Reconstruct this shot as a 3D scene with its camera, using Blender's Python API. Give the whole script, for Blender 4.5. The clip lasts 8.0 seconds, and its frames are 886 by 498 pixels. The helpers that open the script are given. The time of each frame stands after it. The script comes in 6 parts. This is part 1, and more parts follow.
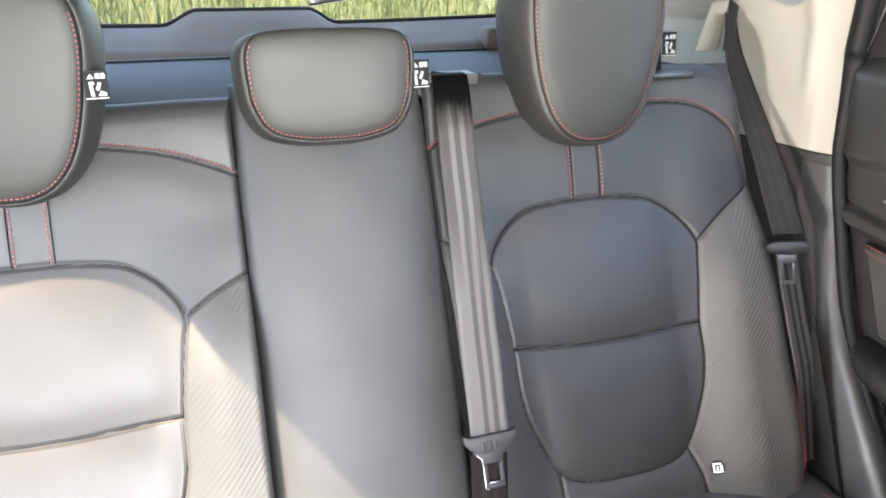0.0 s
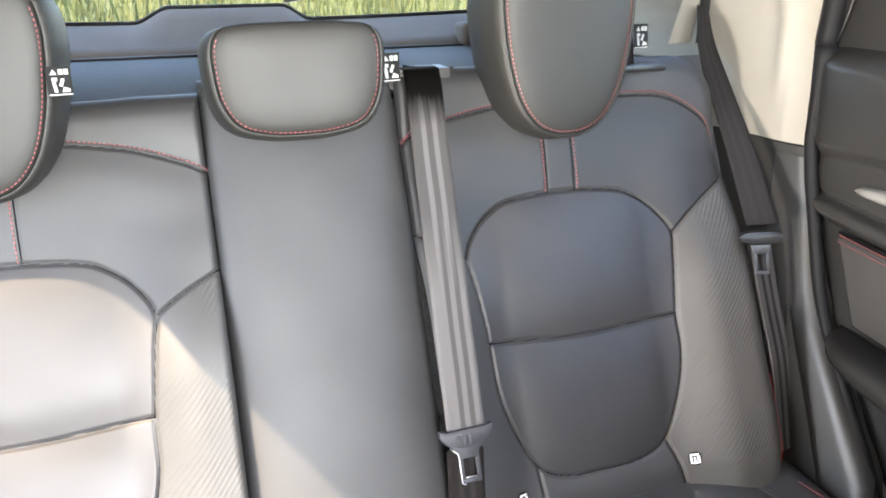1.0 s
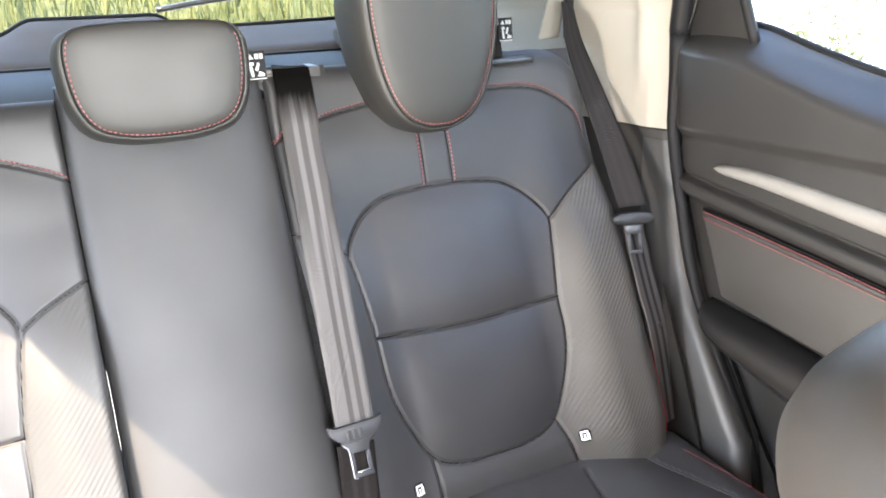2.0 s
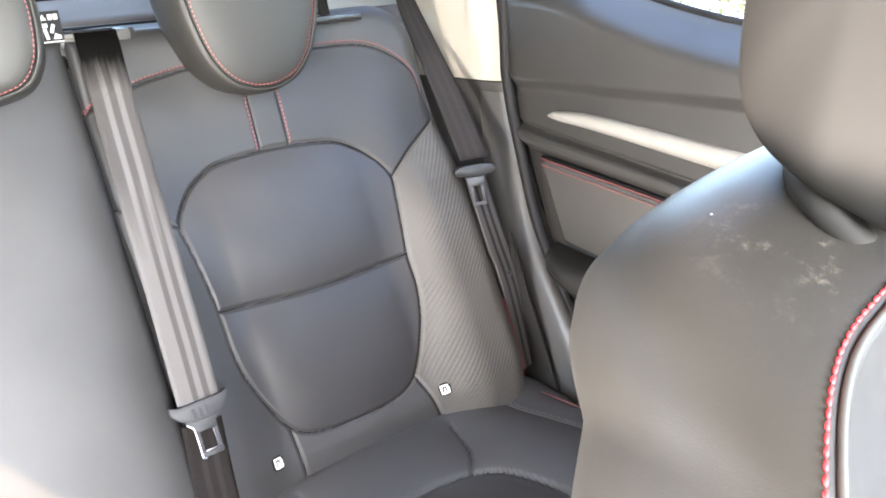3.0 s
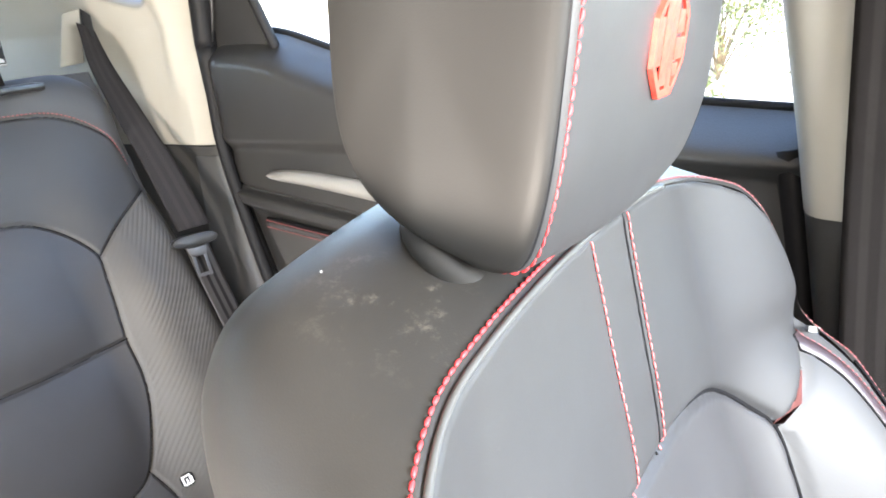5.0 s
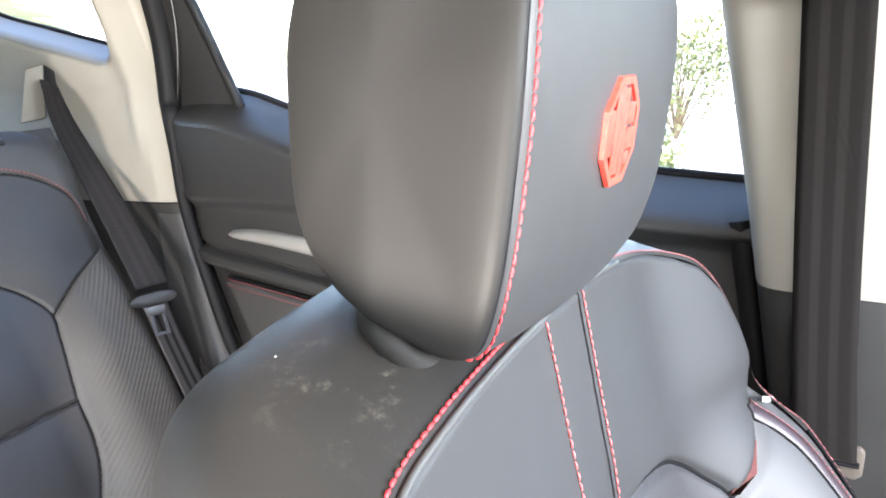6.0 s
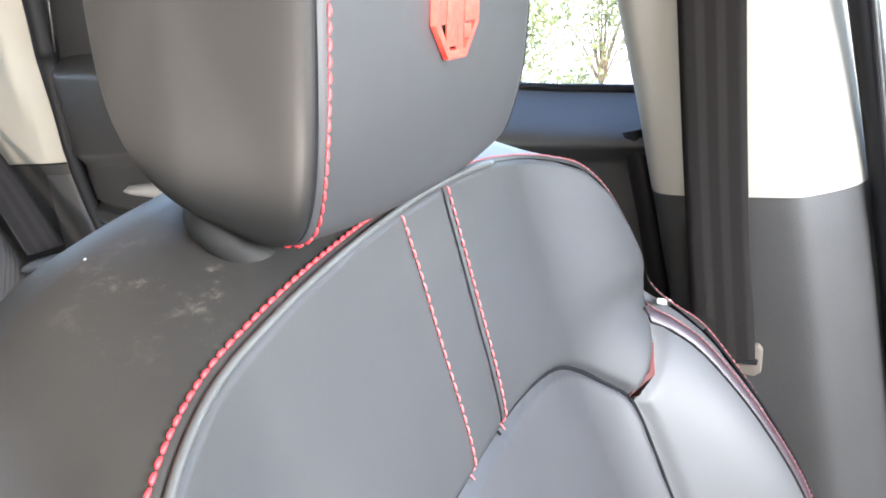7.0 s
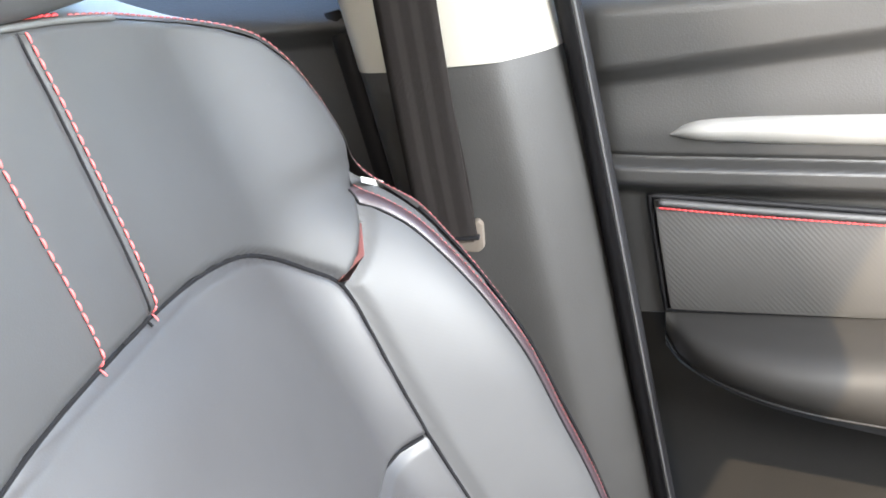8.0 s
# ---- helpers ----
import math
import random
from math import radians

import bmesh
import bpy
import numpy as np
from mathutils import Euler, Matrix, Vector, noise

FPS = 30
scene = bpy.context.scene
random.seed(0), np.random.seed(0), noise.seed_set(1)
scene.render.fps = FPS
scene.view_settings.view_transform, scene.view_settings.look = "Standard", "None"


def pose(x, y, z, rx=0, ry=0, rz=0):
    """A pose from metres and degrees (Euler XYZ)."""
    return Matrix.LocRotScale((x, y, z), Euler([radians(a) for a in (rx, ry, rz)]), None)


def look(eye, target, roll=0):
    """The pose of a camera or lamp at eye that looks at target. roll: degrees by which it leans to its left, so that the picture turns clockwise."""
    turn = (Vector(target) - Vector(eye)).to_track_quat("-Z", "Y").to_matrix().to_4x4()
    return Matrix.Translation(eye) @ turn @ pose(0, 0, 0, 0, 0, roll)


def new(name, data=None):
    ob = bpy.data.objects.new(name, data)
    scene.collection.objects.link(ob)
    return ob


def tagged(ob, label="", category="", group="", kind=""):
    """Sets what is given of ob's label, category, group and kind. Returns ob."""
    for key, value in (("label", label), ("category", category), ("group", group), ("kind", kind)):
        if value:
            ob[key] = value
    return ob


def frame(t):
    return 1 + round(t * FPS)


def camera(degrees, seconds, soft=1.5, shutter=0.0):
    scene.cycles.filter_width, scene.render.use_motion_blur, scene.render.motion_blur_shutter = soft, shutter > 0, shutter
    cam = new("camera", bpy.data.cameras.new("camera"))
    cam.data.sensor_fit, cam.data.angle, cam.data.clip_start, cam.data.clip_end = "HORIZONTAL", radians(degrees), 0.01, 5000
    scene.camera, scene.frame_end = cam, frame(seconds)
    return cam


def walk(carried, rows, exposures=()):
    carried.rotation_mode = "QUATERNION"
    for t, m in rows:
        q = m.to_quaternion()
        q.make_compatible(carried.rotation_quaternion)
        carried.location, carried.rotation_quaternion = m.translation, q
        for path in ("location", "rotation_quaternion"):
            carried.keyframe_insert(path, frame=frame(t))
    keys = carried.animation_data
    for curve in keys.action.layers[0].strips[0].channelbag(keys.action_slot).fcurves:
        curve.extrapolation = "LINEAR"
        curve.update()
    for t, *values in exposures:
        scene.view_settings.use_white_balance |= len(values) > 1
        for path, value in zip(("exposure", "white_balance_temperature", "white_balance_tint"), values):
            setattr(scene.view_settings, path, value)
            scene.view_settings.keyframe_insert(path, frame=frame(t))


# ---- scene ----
cam = camera(60.4, 8.0, soft=1.8)
PATH = [
    (0, (-0.114, 0.161, 1.006), (0.452, 1.953, 0.32), -0.2),
    (0.5, (-0.108, 0.162, 1.001), (0.462, 1.952, 0.313), -0.4),
    (1, (-0.1, 0.159, 0.999), (0.502, 1.938, 0.311), -0.6),
    (1.2, (-0.097, 0.157, 0.995), (0.545, 1.926, 0.318), -0.8),
    (2.3, (-0.061, 0.126, 0.968), (0.827, 1.792, 0.31), -2.2),
    (2.5, (-0.057, 0.127, 0.961), (0.882, 1.76, 0.289), -2.3),
    (3, (-0.029, 0.113, 0.938), (1.05, 1.64, 0.227), -3.6),
    (3.5, (-0.014, 0.099, 0.934), (1.188, 1.535, 0.232), -4.9),
    (4, (0.011, 0.093, 0.913), (1.33, 1.418, 0.2), -5.0),
    (4.5, (0.02, 0.086, 0.918), (1.432, 1.32, 0.222), -5.4),
    (5, (0.033, 0.083, 0.93), (1.551, 1.231, 0.315), -5.0),
    (5.2, (0.029, 0.083, 0.943), (1.579, 1.207, 0.364), -4.3),
    (6.3, (0.042, 0.074, 0.943), (1.654, 1.155, 0.46), -3.9),
    (6.5, (0.047, 0.068, 0.934), (1.674, 1.114, 0.423), -4.5),
    (7, (0.064, 0.055, 0.906), (1.721, 0.999, 0.302), -6.6),
    (7.5, (0.087, 0.03, 0.873), (1.788, 0.809, 0.166), -8.6),
    (8, (0.111, -0.002, 0.844), (1.881, 0.481, 0.048), -8.1),
]
walk(cam, [(t, look(eye, target, roll)) for t, eye, target, roll in PATH], exposures=[(0.0, 4.80, 7000, 12), (1.2, 4.84, 7000, 13), (2.5, 5.12, 7000, 14), (3.5, 5.38, 7100, 13), (4.5, 5.02, 7050, 12), (5.2, 4.84, 6900, 12), (6.5, 4.44, 6600, 13), (7.2, 4.52, 6800, 13), (8.0, 4.45, 7000, 11)])

# ---------------------------------------------------------------- light
# The sun stands high on the car's other side and shines in under the roof rail and through the windscreen.
SUN_WAY = Vector((1.0, 0.45, -1.166)).normalized()
RAIL_Z = 1.155
world = bpy.data.worlds.new("sky")
scene.world = world
world.use_nodes = True
wn = world.node_tree.nodes
sky = wn.new("ShaderNodeTexSky")
sky.sky_type = "NISHITA"
sky.sun_disc = False
sky.sun_elevation = math.asin(-SUN_WAY.z)
sky.sun_rotation = math.atan2(-SUN_WAY.x, -SUN_WAY.y)
sky.dust_density = 0.7
wn["Background"].inputs["Strength"].default_value = 0.09
world.node_tree.links.new(sky.outputs["Color"], wn["Background"].inputs["Color"])
sun = new("sun", bpy.data.lights.new("sun", "SUN"))
sun.data.energy = 0.75
sun.data.angle = radians(0.5)
sun.data.color = (1.0, 0.81, 0.56)
sun.matrix_world = look((0, 0, 6), Vector((0, 0, 6)) + SUN_WAY)

# The sky's light through the windscreen, behind the camera.
screen_light = new("windscreen_light", bpy.data.lights.new("windscreen_light", "AREA"))
screen_light.data.shape = "RECTANGLE"
screen_light.data.size, screen_light.data.size_y = 0.85, 0.8
screen_light.data.energy = 10.8
screen_light.data.color = (0.90, 0.96, 1.0)
screen_light.matrix_world = look((0.06, -1.06, 0.99), (0.06, -0.71, 0.06))

# Lamp added before the closed far front side, in place of window light.
side_light = new("added_side_light", bpy.data.lights.new("added_side_light", "AREA"))
side_light.data.shape = "RECTANGLE"
side_light.data.size, side_light.data.size_y = 0.50, 0.22
side_light.data.energy = 0.55
side_light.data.color = (1.0, 0.96, 0.90)
side_light.matrix_world = look((-0.60, -0.20, 0.98), (0.62, 0.55, 0.62))

# Low lamp added to brighten the trim facing it; no open door is known.
low_light = new("added_low_light", bpy.data.lights.new("added_low_light", "AREA"))
low_light.data.shape = "RECTANGLE"
low_light.data.size, low_light.data.size_y = 0.24, 0.15
low_light.data.energy = 6.6
low_light.data.color = (1.0, 0.94, 0.88)
low_light.matrix_world = look((-0.655, 0.25, 0.305), (-0.055, -0.45, 0.60))

# ---------------------------------------------------------------- materials


def material(name, color, rough=0.5, metal=0.0, spec=0.5):
    m = bpy.data.materials.new(name)
    m.use_nodes = True
    b = m.node_tree.nodes["Principled BSDF"]
    b.inputs["Base Color"].default_value = (*color, 1)
    b.inputs["Roughness"].default_value = rough
    b.inputs["Metallic"].default_value = metal
    b.inputs["Specular IOR Level"].default_value = spec
    return m


def node(m, kind, **values):
    n = m.node_tree.nodes.new(kind)
    for key, value in values.items():
        n.inputs[key.replace("_", " ")].default_value = value
    return n


def wire(m, a, out, b, inp):
    m.node_tree.links.new(a.outputs[out], b.inputs[inp])


def body(m):
    return m.node_tree.nodes["Principled BSDF"]


def vary(m, color_a, color_b, scale, detail=4.0):
    """Colour that drifts between two tones."""
    co = node(m, "ShaderNodeTexCoord")
    n = node(m, "ShaderNodeTexNoise", Scale=scale, Detail=detail)
    wire(m, co, "Object", n, "Vector")
    ramp = node(m, "ShaderNodeValToRGB")
    ramp.color_ramp.elements[0].position, ramp.color_ramp.elements[1].position = 0.3, 0.7
    ramp.color_ramp.elements[0].color, ramp.color_ramp.elements[1].color = (*color_a, 1), (*color_b, 1)
    wire(m, n, "Fac", ramp, "Fac")
    wire(m, ramp, "Color", body(m), "Base Color")
    return co, n, ramp


def rough_drift(m, co, scale, low, high):
    n = node(m, "ShaderNodeTexNoise", Scale=scale, Detail=3.0)
    wire(m, co, "Object", n, "Vector")
    r = node(m, "ShaderNodeMapRange", To_Min=low, To_Max=high)
    wire(m, n, "Fac", r, "Value")
    wire(m, r, "Result", body(m), "Roughness")


def bump(m, source, out, strength, distance, after=None):
    b = node(m, "ShaderNodeBump", Strength=strength, Distance=distance)
    wire(m, source, out, b, "Height")
    if after:
        wire(m, after, "Normal", b, "Normal")
    wire(m, b, "Normal", body(m), "Normal")
    return b


def leather(name, a, b, rough=(0.50, 0.62), grain=1300.0, dusty=False, spec=0.5):
    m = material(name, a, 0.5, spec=spec)
    co, _, ramp = vary(m, a, b, 9.0)
    rough_drift(m, co, 14.0, *rough)
    v = node(m, "ShaderNodeTexVoronoi", Scale=grain)
    wire(m, co, "Object", v, "Vector")
    first = bump(m, v, "Distance", 0.09, 0.0003)
    big = node(m, "ShaderNodeTexNoise", Scale=26.0, Detail=3.0)
    wire(m, co, "Object", big, "Vector")
    bump(m, big, "Fac", 0.05, 0.005, first)
    if dusty:
        specks = node(m, "ShaderNodeTexNoise", Scale=150.0, Detail=6.0, Roughness=0.75)
        patch = node(m, "ShaderNodeTexNoise", Scale=16.0, Detail=2.0)
        for n in (specks, patch):
            wire(m, co, "Object", n, "Vector")
        s = node(m, "ShaderNodeMapRange", From_Min=0.6, From_Max=0.78)
        p = node(m, "ShaderNodeMapRange", From_Min=0.55, From_Max=0.75, To_Max=0.10)
        wire(m, specks, "Fac", s, "Value")
        wire(m, patch, "Fac", p, "Value")
        both = node(m, "ShaderNodeMath")
        both.operation = "MULTIPLY"
        wire(m, s, "Result", both, 0)
        wire(m, p, "Result", both, 1)
        # a scuffed, dusty spot on the shoulder
        away = node(m, "ShaderNodeVectorMath")
        away.operation = "DISTANCE"
        away.inputs[1].default_value = (0.228, 0.248, 0.838)
        wire(m, co, "Object", away, 0)
        spot = node(m, "ShaderNodeMapRange", From_Min=0.010, From_Max=0.050, To_Min=0.6, To_Max=0.0)
        wire(m, away, "Value", spot, "Value")
        scuff = node(m, "ShaderNodeTexNoise", Scale=70.0, Detail=8.0, Roughness=0.8)
        wire(m, co, "Object", scuff, "Vector")
        marks = node(m, "ShaderNodeMapRange", From_Min=0.54, From_Max=0.72, To_Max=0.5)
        wire(m, scuff, "Fac", marks, "Value")
        dirt = node(m, "ShaderNodeMath")
        dirt.operation = "MULTIPLY_ADD"
        wire(m, spot, "Result", dirt, 0)
        wire(m, marks, "Result", dirt, 1)
        wire(m, both, "Value", dirt, 2)
        mix = node(m, "ShaderNodeMixRGB", Color2=(0.28, 0.25, 0.21, 1))
        wire(m, dirt, "Value", mix, "Fac")
        wire(m, ramp, "Color", mix, "Color1")
        wire(m, mix, "Color", body(m), "Base Color")
    return m


def twill(name, a, b, turn, period=0.0052, depth=0.5):
    """Embossed leather with fine slanting ribs."""
    m = material(name, a, 0.45)
    relief = depth
    co, _, ramp = vary(m, a, b, 9.0)
    rough_drift(m, co, 14.0, 0.52, 0.63)
    mp = node(m, "ShaderNodeMapping", Rotation=turn)
    wire(m, co, "Object", mp, "Vector")
    w = node(m, "ShaderNodeTexWave", Scale=0.314 / period, Distortion=0.25, Detail=1.0, Detail_Scale=40.0)
    w.bands_direction = "X"
    wire(m, mp, "Vector", w, "Vector")
    fade = node(m, "ShaderNodeTexNoise", Scale=11.0, Detail=1.0)
    wire(m, co, "Object", fade, "Vector")
    depth = node(m, "ShaderNodeMapRange", From_Min=0.36, From_Max=0.60, To_Min=0.12, To_Max=1.0)
    wire(m, fade, "Fac", depth, "Value")
    deep = node(m, "ShaderNodeMath")
    deep.operation = "MULTIPLY"
    wire(m, w, "Fac", deep, 0)
    wire(m, depth, "Result", deep, 1)
    bump(m, deep, "Value", relief, 0.0008)
    return m


LEATHER = leather("black_leather", (0.021, 0.021, 0.022), (0.027, 0.027, 0.028), (0.52, 0.62))
LEATHER_SMOOTH = leather("soft_leather", (0.028, 0.0275, 0.029), (0.035, 0.0345, 0.036), (0.44, 0.54))
LEATHER_DUSTY = leather("dusty_leather", (0.0125, 0.0118, 0.0108), (0.0170, 0.0160, 0.0147), (0.45, 0.55), dusty=True, spec=0.56)
# One ribbed leather in two tones: brightened outside, darkened inside, to imitate light.
TWILL_LIT = twill("lit_ribbed_leather", (0.064, 0.060, 0.056), (0.075, 0.070, 0.065), (0, radians(-40), 0), 0.0050)
TWILL_DIM = twill("dim_ribbed_leather", (0.034, 0.033, 0.032), (0.041, 0.040, 0.039), (0, radians(-40), 0), 0.0050)
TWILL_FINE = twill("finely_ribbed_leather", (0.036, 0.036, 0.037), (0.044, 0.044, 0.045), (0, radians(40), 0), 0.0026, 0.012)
TWILL_DOOR = twill("ribbed_door_cloth", (0.024, 0.0232, 0.022), (0.030, 0.029, 0.0275), (radians(40), 0, radians(90)), 0.0034, 0.18)
# The seats' leather, darkened and browned to stand in for shade on the headrests.
SHADED_LEATHER = leather("shaded_black_leather", (0.0100, 0.0096, 0.0086), (0.0140, 0.0134, 0.0120), (0.50, 0.60))
VINYL = leather("black_vinyl", (0.0085, 0.0081, 0.0077), (0.0120, 0.0114, 0.0108), (0.58, 0.68), spec=0.25)
PIPING = leather("piping_leather", (0.044, 0.045, 0.044), (0.054, 0.055, 0.054), (0.48, 0.58))
THREAD = material("red_thread", (0.50, 0.028, 0.034), 0.6)
THREAD_DARK = material("maroon_thread", (0.17, 0.042, 0.045), 0.65)
THREAD_DULL = material("dull_red_thread", (0.23, 0.060, 0.064), 0.65)
THREAD_PALE = material("faded_red_thread", (0.46, 0.08, 0.08), 0.65)
GORE = material("red_gore", (0.17, 0.065, 0.062), 0.55)
WELT = leather("maroon_welt_leather", (0.022, 0.0135, 0.0165), (0.030, 0.019, 0.023), (0.42, 0.52))
SEAM = material("dark_seam", (0.008, 0.008, 0.009), 0.8, spec=0.05)
BADGE = material("red_embroidery", (0.78, 0.04, 0.025), 0.55)
_co, _n, _r = vary(BADGE, (0.7, 0.03, 0.02), (0.85, 0.06, 0.035), 300.0)
bump(BADGE, _n, "Fac", 0.5, 0.0006)

DARK = material("dark_moulded_plastic", (0.03, 0.03, 0.032), 0.5)
_co, _n, _r = vary(DARK, (0.036, 0.0355, 0.0355), (0.045, 0.0445, 0.0445), 12.0)
rough_drift(DARK, _co, 20.0, 0.38, 0.47)
_v = node(DARK, "ShaderNodeTexVoronoi", Scale=700.0)
wire(DARK, _co, "Object", _v, "Vector")
bump(DARK, _v, "Distance", 0.25, 0.0004)
DOOR = material("door_soft_plastic", (0.05, 0.049, 0.047), 0.55)
_co, _n, _r = vary(DOOR, (0.0145, 0.0142, 0.0139), (0.0190, 0.0186, 0.0181), 8.0)
rough_drift(DOOR, _co, 12.0, 0.38, 0.48)
_v = node(DOOR, "ShaderNodeTexVoronoi", Scale=600.0)
wire(DOOR, _co, "Object", _v, "Vector")
bump(DOOR, _v, "Distance", 0.25, 0.0004)
DARK_MATT = material("matt_moulded_plastic", (0.022, 0.0213, 0.0205), 0.62, spec=0.35)
_co, _n, _r = vary(DARK_MATT, (0.020, 0.0194, 0.0187), (0.025, 0.0242, 0.0233), 12.0)
_v = node(DARK_MATT, "ShaderNodeTexVoronoi", Scale=700.0)
wire(DARK_MATT, _co, "Object", _v, "Vector")
bump(DARK_MATT, _v, "Distance", 0.25, 0.0004)
BLACK = material("black_rubber", (0.008, 0.008, 0.009), 0.55, spec=0.12)
GLOSS_SOFT = material("black_soft_plastic", (0.013, 0.0128, 0.013), 0.5, spec=0.3)
GLOSS = material("black_gloss_plastic", (0.012, 0.012, 0.013), 0.32)
CREAM = material("cream_trim_plastic", (0.62, 0.57, 0.49), 0.7)
_co, _n, _r = vary(CREAM, (0.248, 0.232, 0.203), (0.272, 0.255, 0.225), 6.0)
_v = node(CREAM, "ShaderNodeTexVoronoi", Scale=500.0)
wire(CREAM, _co, "Object", _v, "Vector")
bump(CREAM, _v, "Distance", 0.12, 0.0004)
HEADLINER = material("headliner_cloth", (0.6, 0.57, 0.52), 0.9)
_co, _n, _r = vary(HEADLINER, (0.30, 0.285, 0.26), (0.34, 0.32, 0.29), 200.0)
bump(HEADLINER, _n, "Fac", 0.4, 0.001)
SILVER = material("satin_silver_paint", (0.42, 0.41, 0.39), 0.40, 0.25)
_co, _n, _r = vary(SILVER, (0.165, 0.162, 0.155), (0.19, 0.187, 0.179), 20.0)
CHROME = material("bright_steel", (0.50, 0.50, 0.51), 0.28, 1.0)
STEEL = material("dull_steel", (0.13, 0.13, 0.135), 0.4, 1.0)
TONGUE = material("grey_tongue_plastic", (0.017, 0.018, 0.022), 0.5, spec=0.35)
WHITE = material("white_print", (0.8, 0.8, 0.8), 0.5)
INK = material("pale_label_print", (0.30, 0.30, 0.29), 0.6)
LABEL = material("black_label_cloth", (0.012, 0.012, 0.013), 0.7, spec=0.1)
SHELF = material("shelf_cloth", (0.055, 0.06, 0.07), 0.85)
_co, _n, _r = vary(SHELF, (0.0125, 0.0122, 0.0128), (0.0165, 0.0162, 0.0170), 160.0)
bump(SHELF, _n, "Fac", 0.5, 0.001)
TAILGATE = material("tailgate_plastic", (0.16, 0.165, 0.175), 0.75, spec=0.2)
_co, _n, _r = vary(TAILGATE, (0.080, 0.067, 0.056), (0.098, 0.083, 0.070), 7.0)
TAILGATE_PALE = material("pale_grey_plastic", (0.34, 0.34, 0.34), 0.5)
vary(TAILGATE_PALE, (0.175, 0.168, 0.155), (0.20, 0.192, 0.178), 7.0)
CARPET = material("carpet", (0.03, 0.03, 0.032), 0.95)
_co, _n, _r = vary(CARPET, (0.024, 0.024, 0.026), (0.038, 0.038, 0.04), 240.0)
bump(CARPET, _n, "Fac", 0.8, 0.002)
PAINT = material("grey_car_paint", (0.35, 0.35, 0.36), 0.3, 0.3)


def webbing(name, edge, stripe, dark_start=None, sheen_swap=None):
    """Belt cloth with lengthwise bands; its own x runs across the belt. The first range ends a darker first stretch.
    Over the second, pale and dark bands change places: the weave's sheen, painted into the colour."""
    m = material(name, edge, 0.75, spec=0.1)
    uv = node(m, "ShaderNodeUVMap")
    sep = node(m, "ShaderNodeSeparateXYZ")
    wire(m, uv, "UV", sep, "Vector")
    ramp = node(m, "ShaderNodeValToRGB")
    cr = ramp.color_ramp
    cr.interpolation = "EASE"
    stops = [(0.0, edge), (0.26, edge), (0.31, stripe), (0.40, stripe), (0.45, edge), (0.57, edge), (0.62, stripe), (0.71, stripe), (0.76, edge), (1.0, edge)]
    while len(cr.elements) < len(stops):
        cr.elements.new(0.5)
    for e, (at, c) in zip(cr.elements, stops):
        e.position, e.color = at, (*c, 1)
    wire(m, sep, "X", ramp, "Fac")
    n = node(m, "ShaderNodeTexNoise", Scale=420.0, Detail=2.0)
    wire(m, uv, "UV", n, "Vector")
    mix = node(m, "ShaderNodeMixRGB", Fac=0.25)
    mix.blend_type = "OVERLAY"
    wire(m, ramp, "Color", mix, "Color1")
    # The weave's shifting sheen, painted as bands that trade tones along the belt.
    if sheen_swap:
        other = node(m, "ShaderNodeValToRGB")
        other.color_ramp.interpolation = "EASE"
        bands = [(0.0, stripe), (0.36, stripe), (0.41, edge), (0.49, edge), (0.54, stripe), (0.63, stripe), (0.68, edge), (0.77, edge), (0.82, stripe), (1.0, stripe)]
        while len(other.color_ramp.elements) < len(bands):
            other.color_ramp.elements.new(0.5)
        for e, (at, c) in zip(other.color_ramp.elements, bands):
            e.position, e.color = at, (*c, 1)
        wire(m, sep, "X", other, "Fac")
        share = node(m, "ShaderNodeMapRange", From_Min=sheen_swap[0], From_Max=sheen_swap[1])
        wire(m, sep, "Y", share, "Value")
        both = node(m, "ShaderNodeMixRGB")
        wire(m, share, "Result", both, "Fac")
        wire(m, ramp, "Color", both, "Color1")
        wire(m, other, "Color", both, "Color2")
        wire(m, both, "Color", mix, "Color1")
    wire(m, n, "Fac", mix, "Color2")
    wire(m, mix, "Color", body(m), "Base Color")
    # Darker first stretch with a streaked end.
    if dark_start:
        streak = node(m, "ShaderNodeTexNoise", Scale=1.0, Detail=3.0)
        long = node(m, "ShaderNodeMapping", Scale=(14.0, 0.6, 1.0))
        wire(m, uv, "UV", long, "Vector")
        wire(m, long, "Vector", streak, "Vector")
        far = node(m, "ShaderNodeMath")
        far.operation = "MULTIPLY_ADD"
        far.inputs[1].default_value = 0.8
        wire(m, streak, "Fac", far, 0)
        wire(m, sep, "Y", far, 2)
        start_share = node(m, "ShaderNodeMapRange", From_Min=dark_start[0], From_Max=dark_start[1], To_Min=1.0, To_Max=0.0)
        wire(m, far, "Value", start_share, "Value")
        dark = node(m, "ShaderNodeMixRGB", Color2=(0.0012, 0.0009, 0.0008, 1))
        wire(m, start_share, "Result", dark, "Fac")
        wire(m, mix, "Color", dark, "Color1")
        wire(m, dark, "Color", body(m), "Base Color")
    w = node(m, "ShaderNodeTexWave", Scale=130.0)
    w.bands_direction = "DIAGONAL"
    wire(m, uv, "UV", w, "Vector")
    bump(m, w, "Fac", 0.5, 0.0006)
    return m


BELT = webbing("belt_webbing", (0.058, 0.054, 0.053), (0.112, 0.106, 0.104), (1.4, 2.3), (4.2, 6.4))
BELT_GREY = webbing("grey_belt_webbing", (0.026, 0.024, 0.025), (0.034, 0.031, 0.032))
